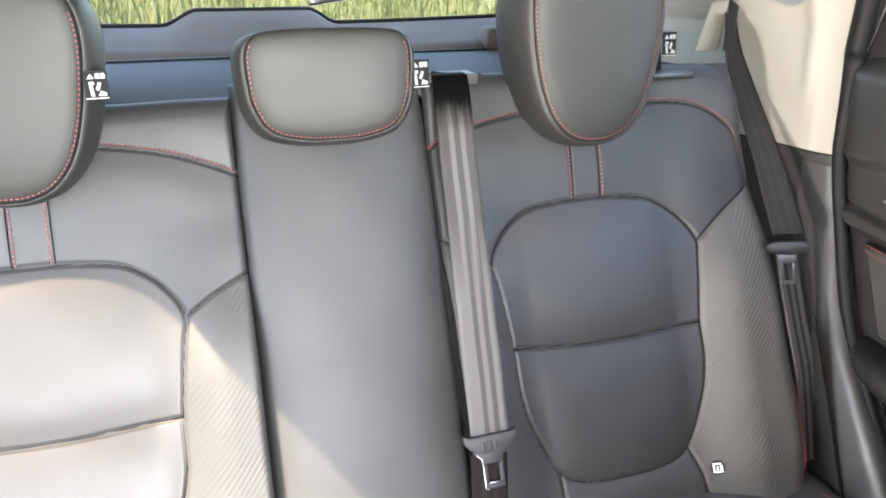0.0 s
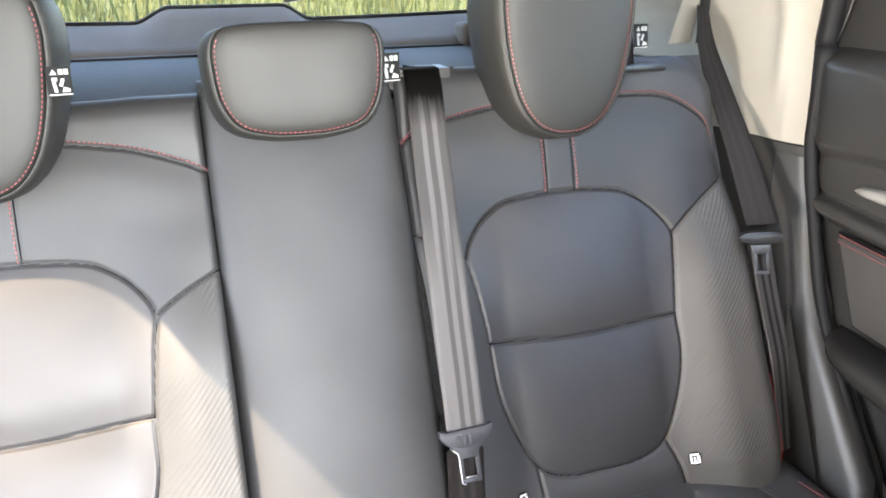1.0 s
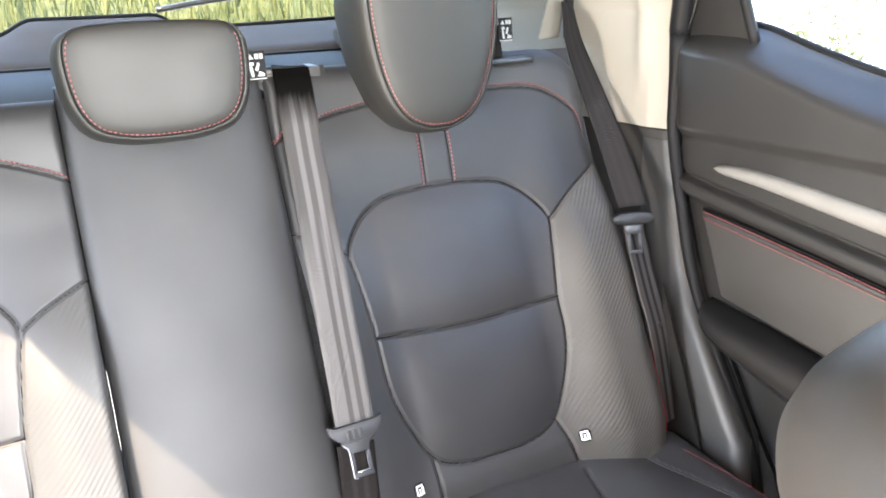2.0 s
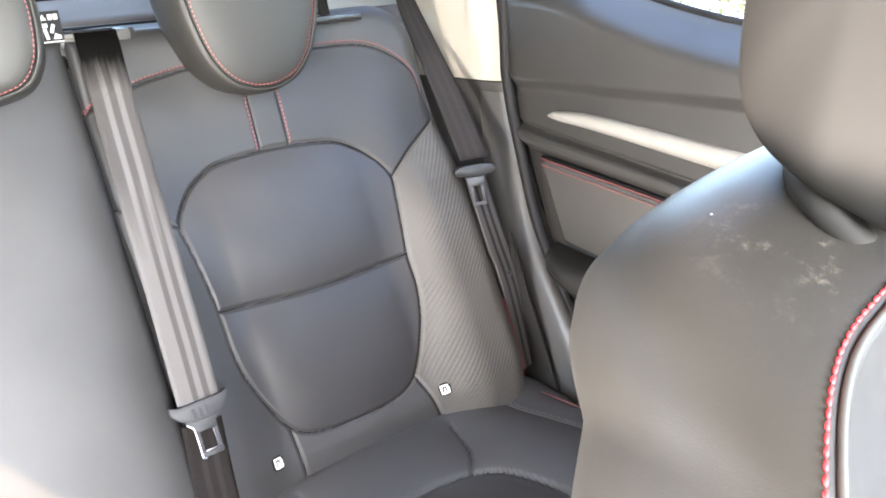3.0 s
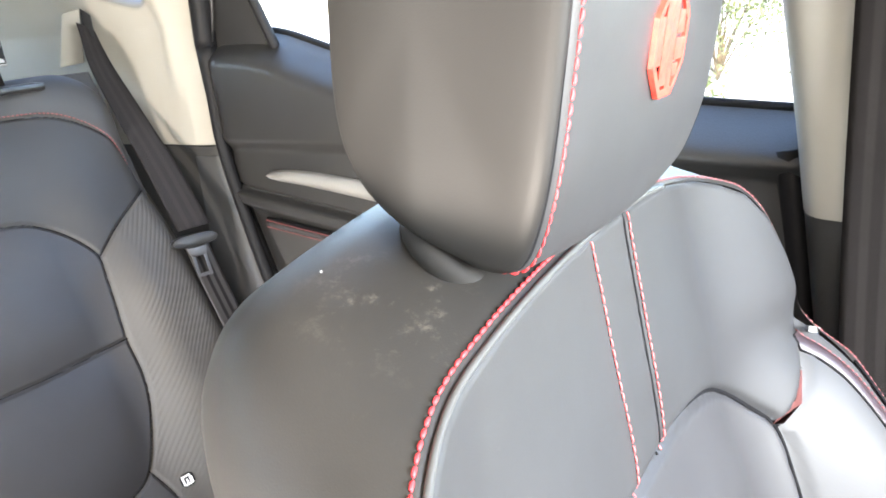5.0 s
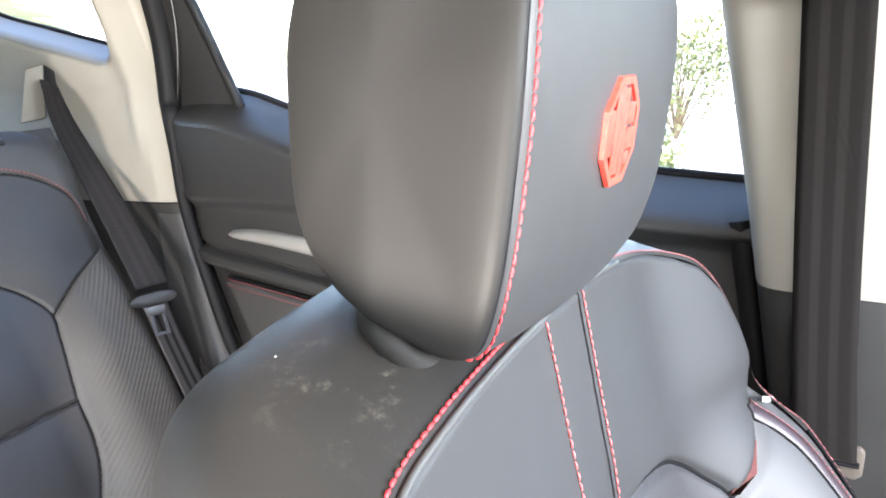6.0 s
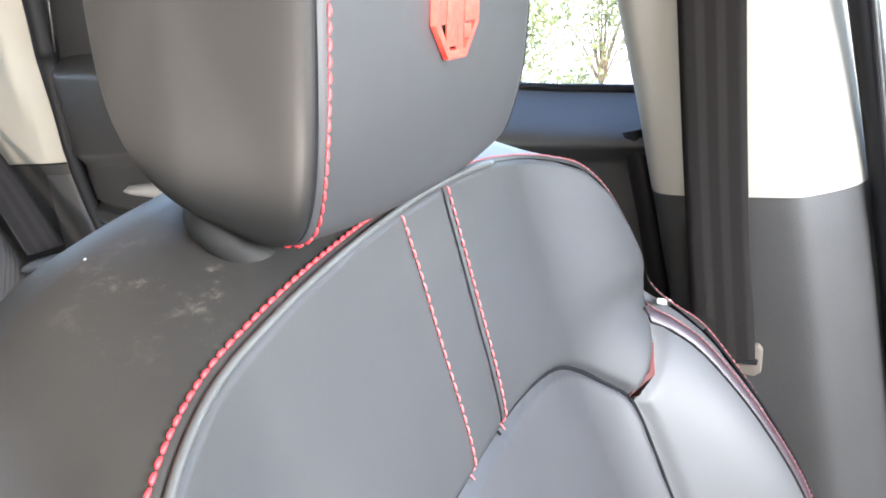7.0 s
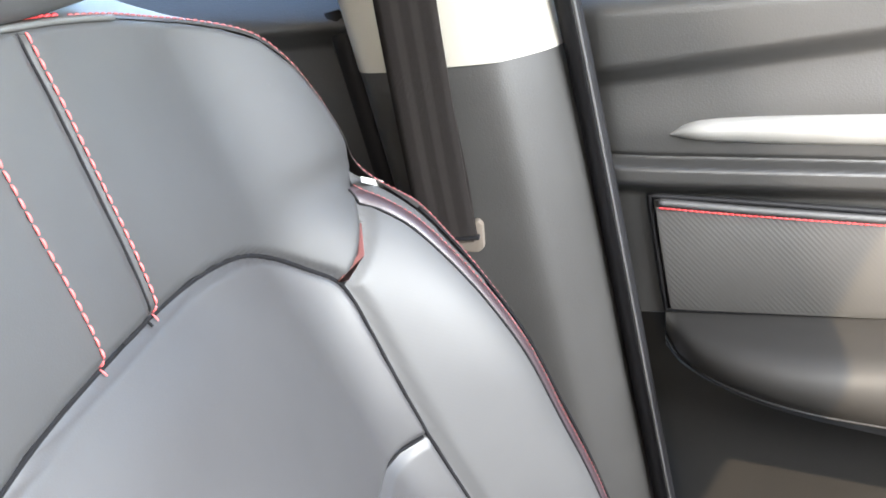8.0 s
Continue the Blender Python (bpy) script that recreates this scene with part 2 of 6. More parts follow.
BELT_LAP = webbing("lap_belt_webbing", (0.075, 0.072, 0.072), (0.022, 0.021, 0.022))
BELT_DARK = webbing("dark_belt_webbing", (0.0115, 0.0096, 0.0091), (0.019, 0.0164, 0.0157))

GLASS = bpy.data.materials.new("window_glass")
GLASS.use_nodes = True
_b = body(GLASS)
_b.inputs["Base Color"].default_value = (0.93, 0.96, 0.94, 1)
_b.inputs["Roughness"].default_value = 0.0
_b.inputs["IOR"].default_value = 1.01
_b.inputs["Transmission Weight"].default_value = 1.0
GRASS = material("sunlit_grass", (0.12, 0.16, 0.03), 0.9)
vary(GRASS, (0.05, 0.06, 0.012), (0.09, 0.09, 0.026), 1.3, 8.0)
GRAVEL = material("pale_gravel", (0.5, 0.48, 0.44), 0.9)
vary(GRAVEL, (0.46, 0.44, 0.40), (0.58, 0.56, 0.52), 3.0, 8.0)
LEAF = material("bush_leaf", (0.10, 0.17, 0.03), 0.6)
_info = node(LEAF, "ShaderNodeNewGeometry")
_ramp = node(LEAF, "ShaderNodeValToRGB")
_ramp.color_ramp.elements[0].color, _ramp.color_ramp.elements[1].color = (0.06, 0.085, 0.025, 1), (0.15, 0.165, 0.075, 1)
wire(LEAF, _info, "Random Per Island", _ramp, "Fac")
wire(LEAF, _ramp, "Color", body(LEAF), "Base Color")
BARK = material("bark", (0.12, 0.09, 0.06), 0.9)
vary(BARK, (0.08, 0.06, 0.04), (0.16, 0.12, 0.08), 20.0)

# ---------------------------------------------------------------- building helpers


def mesh(name, verts, faces, mat, smooth=True, normals=None):
    me = bpy.data.meshes.new(name)
    me.from_pydata([tuple(map(float, v)) for v in verts], [], [tuple(map(int, f)) for f in faces])
    me.materials.append(mat)
    if smooth:
        me.polygons.foreach_set("use_smooth", [True] * len(me.polygons))
    if normals is not None:
        me.normals_split_custom_set_from_vertices([tuple(map(float, n)) for n in normals])
    me.update()
    return me


def part(name, data, parent, label=""):
    """One mesh object as a part of a thing."""
    ob = new(name, data)
    ob.parent = parent
    if label:
        tagged(ob, label)
    return ob


def thing(name, label, category, kind="", group="", at=(0, 0, 0)):
    ob = new(name)
    ob.empty_display_size = 0.05
    ob.location = at
    return tagged(ob, label, category, group, kind)


def boxed(name, low, high, mat, bevel=0.004, segments=2):
    bm = bmesh.new()
    bmesh.ops.create_cube(bm, size=1.0)
    low, high = Vector(low), Vector(high)
    for v in bm.verts:
        v.co = Vector([(low[i] + high[i]) / 2 + v.co[i] * (high[i] - low[i]) for i in range(3)])
    if bevel:
        bmesh.ops.bevel(bm, geom=bm.edges[:], offset=bevel, segments=segments, affect="EDGES", profile=0.6)
    me = bpy.data.meshes.new(name)
    bm.to_mesh(me)
    bm.free()
    me.materials.append(mat)
    me.polygons.foreach_set("use_smooth", [True] * len(me.polygons))
    me.set_sharp_from_angle(angle=radians(40))
    return me


def slab(name, outline, way, depth, mat, bevel=0.002):
    """A plate: a closed outline in space, thickened by depth along way, with rounded edges."""
    bm = bmesh.new()
    way = Vector(way)
    face = bm.faces.new([bm.verts.new(Vector(p)) for p in outline])
    face.normal_update()
    out = bmesh.ops.extrude_face_region(bm, geom=[face])
    bmesh.ops.translate(bm, vec=way * depth, verts=[g for g in out["geom"] if isinstance(g, bmesh.types.BMVert)])
    bmesh.ops.recalc_face_normals(bm, faces=bm.faces[:])
    if bevel:
        rim = [e for e in bm.edges if e.calc_face_angle(0) > 0.6]
        bmesh.ops.bevel(bm, geom=rim, offset=bevel, segments=2, affect="EDGES", profile=0.6)
    me = bpy.data.meshes.new(name)
    bm.to_mesh(me)
    bm.free()
    me.materials.append(mat)
    me.polygons.foreach_set("use_smooth", [True] * len(me.polygons))
    me.set_sharp_from_angle(angle=radians(35))
    return me


def curve(points, n=60, closed=False):
    """A smooth line through the points, cut into n equal steps."""
    p = np.array(points, float)
    if closed:
        p = np.vstack([p[-1], p, p[0], p[1]])
    else:
        p = np.vstack([2 * p[0] - p[1], p, 2 * p[-1] - p[-2]])
    out = []
    for a, b, c, d in zip(p[:-3], p[1:-2], p[2:-1], p[3:]):
        t = np.linspace(0, 1, 24, endpoint=False)[:, None]
        out.append(0.5 * (2 * b + (c - a) * t + (2 * a - 5 * b + 4 * c - d) * t**2 + (3 * b - a - 3 * c + d) * t**3))
    out = np.vstack(out + [p[-2][None]])
    far = np.r_[0, np.cumsum(np.linalg.norm(np.diff(out, axis=0), axis=1))]
    at = np.linspace(0, far[-1], n + 1)
    line = np.stack([np.interp(at, far, out[:, k]) for k in range(out.shape[1])], 1)
    return line[:-1] if closed else line


def frames_along(line):
    t = np.gradient(line, axis=0)
    return t / np.linalg.norm(t, axis=1)[:, None]


def tube(name, line, radius, mat, sides=8, closed=False, squash=None):
    """A round cord along a line."""
    line = np.array(line, float)
    n = len(line)
    tang = frames_along(line) if not closed else (lambda g: g / np.linalg.norm(g, axis=1)[:, None])(np.roll(line, -1, 0) - np.roll(line, 1, 0))
    side = np.cross(tang, np.array([0.31, 0.17, 0.93]))
    side /= np.linalg.norm(side, axis=1)[:, None]
    up = np.cross(side, tang)
    ang = np.linspace(0, 2 * math.pi, sides, endpoint=False)
    verts = (line[:, None] + np.reshape(radius, (-1, 1, 1)) * (np.cos(ang)[None, :, None] * side[:, None] + np.sin(ang)[None, :, None] * up[:, None])).reshape(-1, 3)
    faces = []
    for i in range(n if closed else n - 1):
        for j in range(sides):
            a, b = i * sides + j, i * sides + (j + 1) % sides
            c, d = ((i + 1) % n) * sides + (j + 1) % sides, ((i + 1) % n) * sides + j
            faces.append((a, b, c, d))
    if not closed:
        faces += [tuple(range(sides))[::-1], tuple((n - 1) * sides + j for j in range(sides))]
    return mesh(name, verts, faces, mat)


def stitches(name, line, normals, mat, pitch=0.0046, radius=0.0006, fill=0.78, slant=0.0):
    """Single thread stitches that stand a little proud along a line on a surface."""
    line, normals = np.array(line, float), np.array(normals, float)
    far = np.r_[0, np.cumsum(np.linalg.norm(np.diff(line, axis=0), axis=1))]
    verts, faces = [], []
    count = max(1, int(far[-1] / pitch))
    sides = 5
    for k in range(count):
        s0, s1 = (k + 0.5 - fill / 2) * far[-1] / count, (k + 0.5 + fill / 2) * far[-1] / count
        p0, p1, nm = (np.array([np.interp(s, far, src[:, i]) for i in range(3)]) for s, src in ((s0, line), (s1, line), ((s0 + s1) / 2, normals)))
        way = (p1 - p0) / np.linalg.norm(p1 - p0)
        nm = nm / np.linalg.norm(nm)
        across = np.cross(nm, way)
        way = way + slant * across
        mid, half = (p0 + p1) / 2, np.linalg.norm(p1 - p0) / 2
        base = len(verts)
        for at, swell, lift in ((-1.0, 0.35, 0.0), (-0.7, 0.9, 0.5), (0.0, 1.1, 0.8), (0.7, 0.9, 0.5), (1.0, 0.35, 0.0)):
            for j in range(sides):
                a = 2 * math.pi * j / sides
                verts.append(mid + way * half * at + radius * swell * (math.cos(a) * across * 1.15 + math.sin(a) * nm) + nm * radius * lift)
        for i in range(4):
            for j in range(sides):
                faces.append((base + i * sides + j, base + i * sides + (j + 1) % sides, base + (i + 1) * sides + (j + 1) % sides, base + (i + 1) * sides + j))
        faces += [tuple(base + j for j in range(sides))[::-1], tuple(base + 4 * sides + j for j in range(sides))]
    return mesh(name, verts, faces, mat)


def strap(name, line, across, width, mat, thick=0.0013, wave=0.0):
    """A belt of cloth along a line; across gives its breadth's direction at each point."""
    line = np.array(line, float)
    across = np.array(across, float)
    if across.ndim == 1:
        across = np.repeat(across[None], len(line), 0)
    tang = frames_along(line)
    across = across - (across * tang).sum(1)[:, None] * tang
    across /= np.linalg.norm(across, axis=1)[:, None]
    nrm = np.cross(across, tang)
    cols = np.linspace(-0.5, 0.5, 9)
    top, low, n, w = [], [], len(line), len(cols)
    for i in range(n):
        for c in cols:
            dip = wave * math.sin(i * 0.45 + c * 2.0) - thick * 0.4 * (abs(2 * c) ** 8)
            p = line[i] + across[i] * c * width + nrm[i] * dip
            top.append(p + nrm[i] * thick / 2)
            low.append(p - nrm[i] * thick / 2)
    verts = top + low
    faces, m = [], n * w
    for i in range(n - 1):
        for j in range(w - 1):
            a = i * w + j
            faces.append((a, a + 1, a + w + 1, a + w))
            faces.append((m + a, m + a + w, m + a + w + 1, m + a + 1))
        for j, flip in ((0, False), (w - 1, True)):
            a = i * w + j
            f = (a, a + w, m + a + w, m + a)
            faces.append(f[::-1] if flip else f)
    me = mesh(name, verts, faces, mat)
    far = np.r_[0, np.cumsum(np.linalg.norm(np.diff(line, axis=0), axis=1))]
    uv = me.uv_layers.new(name="UVMap")
    idx = np.empty(len(me.loops), int)
    me.loops.foreach_get("vertex_index", idx)
    row, col = (idx % m) // w, (idx % m) % w
    uv.data.foreach_set("uv", np.stack([cols[col] + 0.5, far[row] / width], 1).ravel())
    return me


# Plane geometry for upholstery: seams are lines in the panel's own two coordinates.


def far_from(a, b, line, closed=False):
    """The distance of points (a, b) from a line of points."""
    p = np.array(line, float)
    q = np.roll(p, -1, 0) if closed else p[1:]
    p = p if closed else p[:-1]
    best = np.full(a.shape, 9.0)
    for (x0, y0), (x1, y1) in zip(p, q):
        dx, dy = x1 - x0, y1 - y0
        t = np.clip(((a - x0) * dx + (b - y0) * dy) / (dx * dx + dy * dy + 1e-12), 0, 1)
        best = np.minimum(best, np.hypot(a - x0 - t * dx, b - y0 - t * dy))
    return best


def inside(a, b, line):
    p = np.array(line, float)
    hit = np.zeros(a.shape, bool)
    for (x0, y0), (x1, y1) in zip(p, np.roll(p, -1, 0)):
        cross = (y0 > b) != (y1 > b)
        hit ^= cross & (a < (x1 - x0) * (b - y0) / (y1 - y0 + 1e-12) + x0)
    return hit


def ease(t):
    t = np.clip(t, 0, 1)
    return t * t * (3 - 2 * t)


def pull(a, b, lines, soft):
    """How strongly seams near a point hold the stuffing down: 1 on a long straight seam, 0 far away."""
    total = np.zeros(a.shape)
    for line in lines:
        p = np.array(line, float)
        step = np.linalg.norm(np.diff(p, axis=0), axis=1)
        for (x, y), (x1, y1), ds in zip(p[:-1], p[1:], step):
            k = max(1, int(round(ds / 0.004)))
            for i in range(k):
                t = (i + 0.5) / k
                total += np.exp(-np.hypot(a - x - t * (x1 - x), b - y - t * (y1 - y)) / soft) * ds / k
    return 1.1 * np.tanh(total / (2.2 * soft))


def crease(d, deep=0.005, width=0.0018):
    """The narrow groove of a seam."""
    return -deep * np.exp(-((d / width) ** 2))


def side_of(d, within, soft=0.008):
    """0 outside a closed seam, 1 inside it, with a soft change."""
    return 0.5 + 0.5 * np.tanh(np.where(within, d, -d) / soft)


def upholster(A, B, place, height, region, looks, parent):
    """A stuffed surface over the grid (A, B), cut along its seams into one part for each region.
    looks: for each region number its name, material and label."""
    H = height(A, B)
    P = place(A, B, H)
    gu, gv = np.gradient(P, axis=1), np.gradient(P, axis=0)
    N = np.cross(gu, gv)
    N /= np.linalg.norm(N, axis=2)[:, :, None] + 1e-12
    rows, cols = A.shape
    ca = (A[:-1, :-1] + A[1:, 1:]) / 2
    cb = (B[:-1, :-1] + B[1:, 1:]) / 2
    R = region(ca, cb)
    index = np.arange(rows * cols).reshape(rows, cols)
    quads = np.stack([index[:-1, :-1], index[:-1, 1:], index[1:, 1:], index[1:, :-1]], 2)
    made = {}
    for key, (name, mat, label) in looks.items():
        q = quads[R == key]
        if not len(q):
            continue
        used, inv = np.unique(q, return_inverse=True)
        made[key] = part(name, mesh(name, P.reshape(-1, 3)[used], inv.reshape(-1, 4), mat, normals=N.reshape(-1, 3)[used]), parent, label)
    return made


def on_surface(line, place, height, lift=0.0):
    """A seam's points and normals in space."""
    line = np.array(line, float)
    a, b = line[:, 0], line[:, 1]

    def at(x, y):
        return place(x, y, height(x, y))

    e = 0.002
    p = at(a, b)
    n = np.cross(at(a + e, b) - at(a - e, b), at(a, b + e) - at(a, b - e))
    n /= np.linalg.norm(n, axis=1)[:, None]
    return p + n * lift, n


# ---------------------------------------------------------------- rear seats
# The car's middle line lies at x = MID; the rear backrests lean back by LEAN_BACK degrees.
MID = 0.03
LEAN_BACK = radians(25.3)
UP = np.array([0, math.sin(LEAN_BACK), math.cos(LEAN_BACK)])
OUT = np.array([0, -math.cos(LEAN_BACK), math.sin(LEAN_BACK)])
FOOT = np.array([0, 0.85, 0.392])


def back_place(u, v, h):
    """A point of the rear backrests: across, up the slope, and proud of it."""
    return FOOT + u[..., None] * np.array([1.0, 0, 0]) + v[..., None] * UP + h[..., None] * OUT


def rounding(d, r):
    """How far a padded edge falls back at a distance d from its rim."""
    t = np.clip((r - d) / r, 0, 1)
    return r * (1 - np.sqrt(np.clip(1 - t * t, 0, 1)))


HALF = [(0, 0.377), (0.075, 0.371), (0.105, 0.359), (0.13, 0.338), (0.149, 0.306), (0.145, 0.27), (0.136, 0.194), (0.134, 0.135), (0.121, 0.085), (0.092, 0.030), (0.055, 0.012), (0.0, 0.009)]
INSERT = curve(HALF + [(-w, v) for w, v in HALF[-2:0:-1]], 150, closed=True)
CROSS = curve([(-0.137, 0.193), (0, 0.186), (0.137, 0.193)], 20)
ARC = curve([(-0.23, 0.446), (-0.196, 0.463), (-0.142, 0.482), (-0.074, 0.494), (0, 0.499), (0.121, 0.499), (0.183, 0.488), (0.232, 0.454), (0.252, 0.407), (0.256, 0.374)], 90)
WING_OUT = curve([(0.151, 0.303), (0.19, 0.335), (0.256, 0.376)], 24)
WING_IN = curve([(-0.151, 0.303), (-0.179, 0.322), (-0.23, 0.349)], 24)
HEM_OUT = curve([(0.094, 0.03), (0.108, -0.01), (0.122, -0.06)], 10)
HEM_IN = curve([(-0.094, 0.03), (-0.092, -0.01), (-0.088, -0.06)], 10)
TUCKS = [curve([(s, 0.378), (s, 0.44), (s * 0.98, 0.498)], 24) for s in (-0.0205, 0.0205)]


def seat_shape(sign, middle, inner, outer, drop, shoulder):
    """Height and regions of one outer rear backrest; w runs from the middle of the seat to the door."""

    def w_of(u):
        return (u - middle) * sign

    def height(u, v):
        w, v = w_of(u), v + drop
        seam = far_from(w, v, INSERT, True)
        within = inside(w, v, INSERT)
        for line in (shoulder, WING_OUT, WING_IN, HEM_OUT, HEM_IN):
            seam = np.minimum(seam, far_from(w, v, line))
        seam = np.where(within, np.minimum(seam, far_from(w, v, CROSS)), seam)
        tuck = np.minimum(far_from(w, v, TUCKS[0]), far_from(w, v, TUCKS[1]))
        low = 1 - ease((v - 0.22) / 0.2)
        flank = ease((np.abs(w) - 0.10) / 0.09)
        h = -0.024 + 0.031 * flank * (0.15 + 0.85 * low) + 0.010 * ease((v - 0.40) / 0.12) - 0.012 * ease((0.0 - v) / 0.05)
        h = h + 0.008 - 0.009 * pull(w, v, [np.vstack([INSERT, INSERT[:1]]), shoulder, WING_OUT, WING_IN, CROSS], 0.016) + crease(seam)
        h = h + np.where(within, 0.0032 * np.clip(1 - (w / 0.146) ** 2, 0, 1) * np.clip(1 - (np.where(v > 0.19, v - 0.283, v - 0.10) / 0.094) ** 4, 0, 1), 0.0)
        h = h - 0.0016 * np.exp(-((tuck / 0.0022) ** 2))
        h = h + 0.0012 * noise_field(u * 16, v * 16)
        corner_w, corner_v = outer - 0.07, 0.556 - 0.07
        cw, cv = np.maximum(w - corner_w, 0), np.maximum(v - corner_v, 0)
        rim = np.where((cw > 0) & (cv > 0), 0.07 - np.hypot(cw, cv), np.minimum(outer - w, 0.556 - v))
        return h - np.maximum(rounding(np.maximum(rim, 0), 0.035), rounding(np.maximum(w - inner, 0), 0.009))

    def region(u, v):
        w, v = w_of(u), v + drop
        arc = np.interp(w, shoulder[:70, 0], shoulder[:70, 1])
        above = (v > arc) | (w > 0.2565) & (v > 0.374)
        wing = np.where(w > 0, np.interp(w, WING_OUT[:, 0], WING_OUT[:, 1]), np.interp(-w, -WING_IN[:, 0], WING_IN[:, 1]))
        r = np.where(above, 0, np.where((v > wing) & (np.abs(w) > 0.15) | (v > 0.3) & (np.abs(w) <= 0.151), 1, np.where(w > 0, 2, 3)))
        hem = np.where(w > 0, np.interp(v, HEM_OUT[::-1, 1], HEM_OUT[::-1, 0]), np.interp(v, HEM_IN[::-1, 1], -HEM_IN[::-1, 0]))
        r = np.where((v < 0.06) & (np.abs(w) < hem), 4, r)
        within = inside(w, v, INSERT)
        cross = np.interp(w, CROSS[:, 0], CROSS[:, 1])
        return np.where(within, np.where(v > cross, 5, 6), r)

    return height, region


def noise_field(a, b):
    """A slow, even unevenness, as of stuffing."""
    return (np.sin(a * 1.7 + 0.6 * np.sin(b * 1.3)) + np.sin(b * 2.1 + 0.8 * np.sin(a * 0.9 + 1.0)) + np.sin((a + b) * 3.1)) / 3


def grid(lo, hi, low, high, step):
    a = np.linspace(lo, hi, int(abs(hi - lo) / step) + 1)
    b = np.linspace(low, high, int((high - low) / step) + 1)
    return np.meshgrid(a, b)


def prism_back(name, u0, u1, v0, v1, near, deep, mat, parent):
    """A block behind the padding, lying along the leaning plane."""
    pts = []
    for h in (-near, -deep):
        for u, v in ((u0, v0), (u1, v0), (u1, v1), (u0, v1)):
            pts.append(back_place(np.array(u), np.array(v), np.array(h)))
    faces = [(3, 2, 1, 0), (4, 5, 6, 7), (0, 1, 5, 4), (1, 2, 6, 5), (2, 3, 7, 6), (3, 0, 4, 7)]
    return part(name, mesh(name, pts, faces, mat, smooth=False), parent)


def outer_backrest(sign, middle, inner, outer, label, drop=0.0, lift=0.0):
    seat = thing("rear_car_seat", label, "car seat", group="rear seat")
    shoulder = ARC + [0, lift]
    height, region = seat_shape(sign, middle, inner, outer, drop, shoulder)
    u0, u1 = sorted((middle + sign * inner, middle + sign * outer))
    A, B = grid(u0, u1, -0.06 - drop, 0.556 - drop, 0.0023)
    upholster(A, B, back_place, height, region, {
        0: ("top_panel", LEATHER, ""), 1: ("shoulder_panel", LEATHER, ""),
        2: ("outer_bolster", TWILL_LIT, "ribbed embossed black leather bolster"), 3: ("inner_bolster", TWILL_DIM if sign < 0 else TWILL_FINE, "ribbed embossed black leather bolster"),
        4: ("lower_panel", TWILL_FINE, ""), 5: ("upper_insert", LEATHER_SMOOTH, "smooth black leather insert"), 6: ("lower_insert", LEATHER_SMOOTH, "smooth black leather insert")}, seat)
    flip = lambda line: np.stack([middle + sign * line[:, 0], line[:, 1] - drop], 1)
    for line in (np.vstack([INSERT, INSERT[:1]]), CROSS, shoulder, WING_OUT, WING_IN, HEM_OUT, HEM_IN):
        p, n = on_surface(flip(line), back_place, height)
        part("seam", tube("seam", p + n * sign_fix(n) * 0.0005, 0.0010, SEAM, 6), seat)
    # row of dull red stitches along the shoulder arc
    for off in (0.0038,):
        p, n = on_surface(flip(shoulder + [0, off]), back_place, height, 0.0003)
        part("stitching", stitches("stitching", p, n * sign_fix(n), THREAD_DULL, 0.0052, 0.0007, 0.66), seat, "dull red thread")
    for line, side in zip(TUCKS, (-1, 1)):
        p, n = on_surface(flip(line + [side * 0.003 * sign, 0]), back_place, height, 0.0003)
        part("stitching", stitches("stitching", p, n * sign_fix(n), THREAD_DULL, 0.0052, 0.0008, 0.66), seat, "dull red thread")
        p, n = on_surface(flip(line + [side * -0.001 * sign, 0]), back_place, height)
        part("seam", tube("seam", p + n * sign_fix(n) * 0.0004, 0.0009, SEAM, 6), seat)
    edge = curve([(outer - 0.006, 0.09), (outer - 0.004, 0.03), (outer - 0.008, -0.03)], 30)
    p, n = on_surface(flip(edge), back_place, height, 0.0006)
    part("stitching", stitches("stitching", p, n * sign_fix(n), THREAD, 0.0042, 0.0007), seat, "red thread")
    cord = curve([(outer - 0.003, 0.38), (outer - 0.002, 0.28), (outer - 0.001, 0.17), (outer - 0.001, 0.05)], 40)
    p, n = on_surface(flip(cord), back_place, height, 0.001)
    part("piping", tube("piping", p, 0.002, PIPING), seat)
    # child seat anchor marks
    for w in (-0.1255, 0.1245):
        uv = np.array([middle + sign * w, -drop])
        c, n = on_surface(np.array([uv, uv + 1e-4]), back_place, height, 0.0)
        n = n[0] * sign_fix(n[:1])[0]
        side = np.array([1.0, 0, 0])
        side = side - side @ n * n
        side /= np.linalg.norm(side)
        up = np.cross(n, side)
        a = 0.0085
        sq = [c[0] + n * 0.0006 + a * (x * side + y * up) for x, y in ((-1, -0.55), (-0.55, -1), (0.55, -1), (1, -0.55), (1, 0.55), (0.55, 1), (-0.55, 1), (-1, 0.55))]
        mark = part("anchor_label", slab("anchor_label", sq, n, 0.0016, LABEL, 0.0004), seat, "small black square label with white pictogram")
        for x0, x1, y0, y1 in ((-0.75, 0.6, 0.45, 0.75), (-0.75, -0.45, -0.7, 0.45), (-0.2, 0.1, -0.55, 0.2), (0.3, 0.75, -0.75, 0.35), (-0.45, 0.3, -0.8, -0.5)):
            bar = [c[0] + n * 0.0023 + a * (x * side + y * up) for x, y in ((x0, y0), (x1, y0), (x1, y1), (x0, y1))]
            part("pictogram_bar", slab("pictogram_bar", bar, n, 0.0004, WHITE, 0), mark)
    prism_back("back_shell", u0 + (0.0002 if sign > 0 else 0.004), u1 - (0.004 if sign > 0 else 0.0002), -0.06, 0.515, 0.030, 0.12, CARPET, seat)
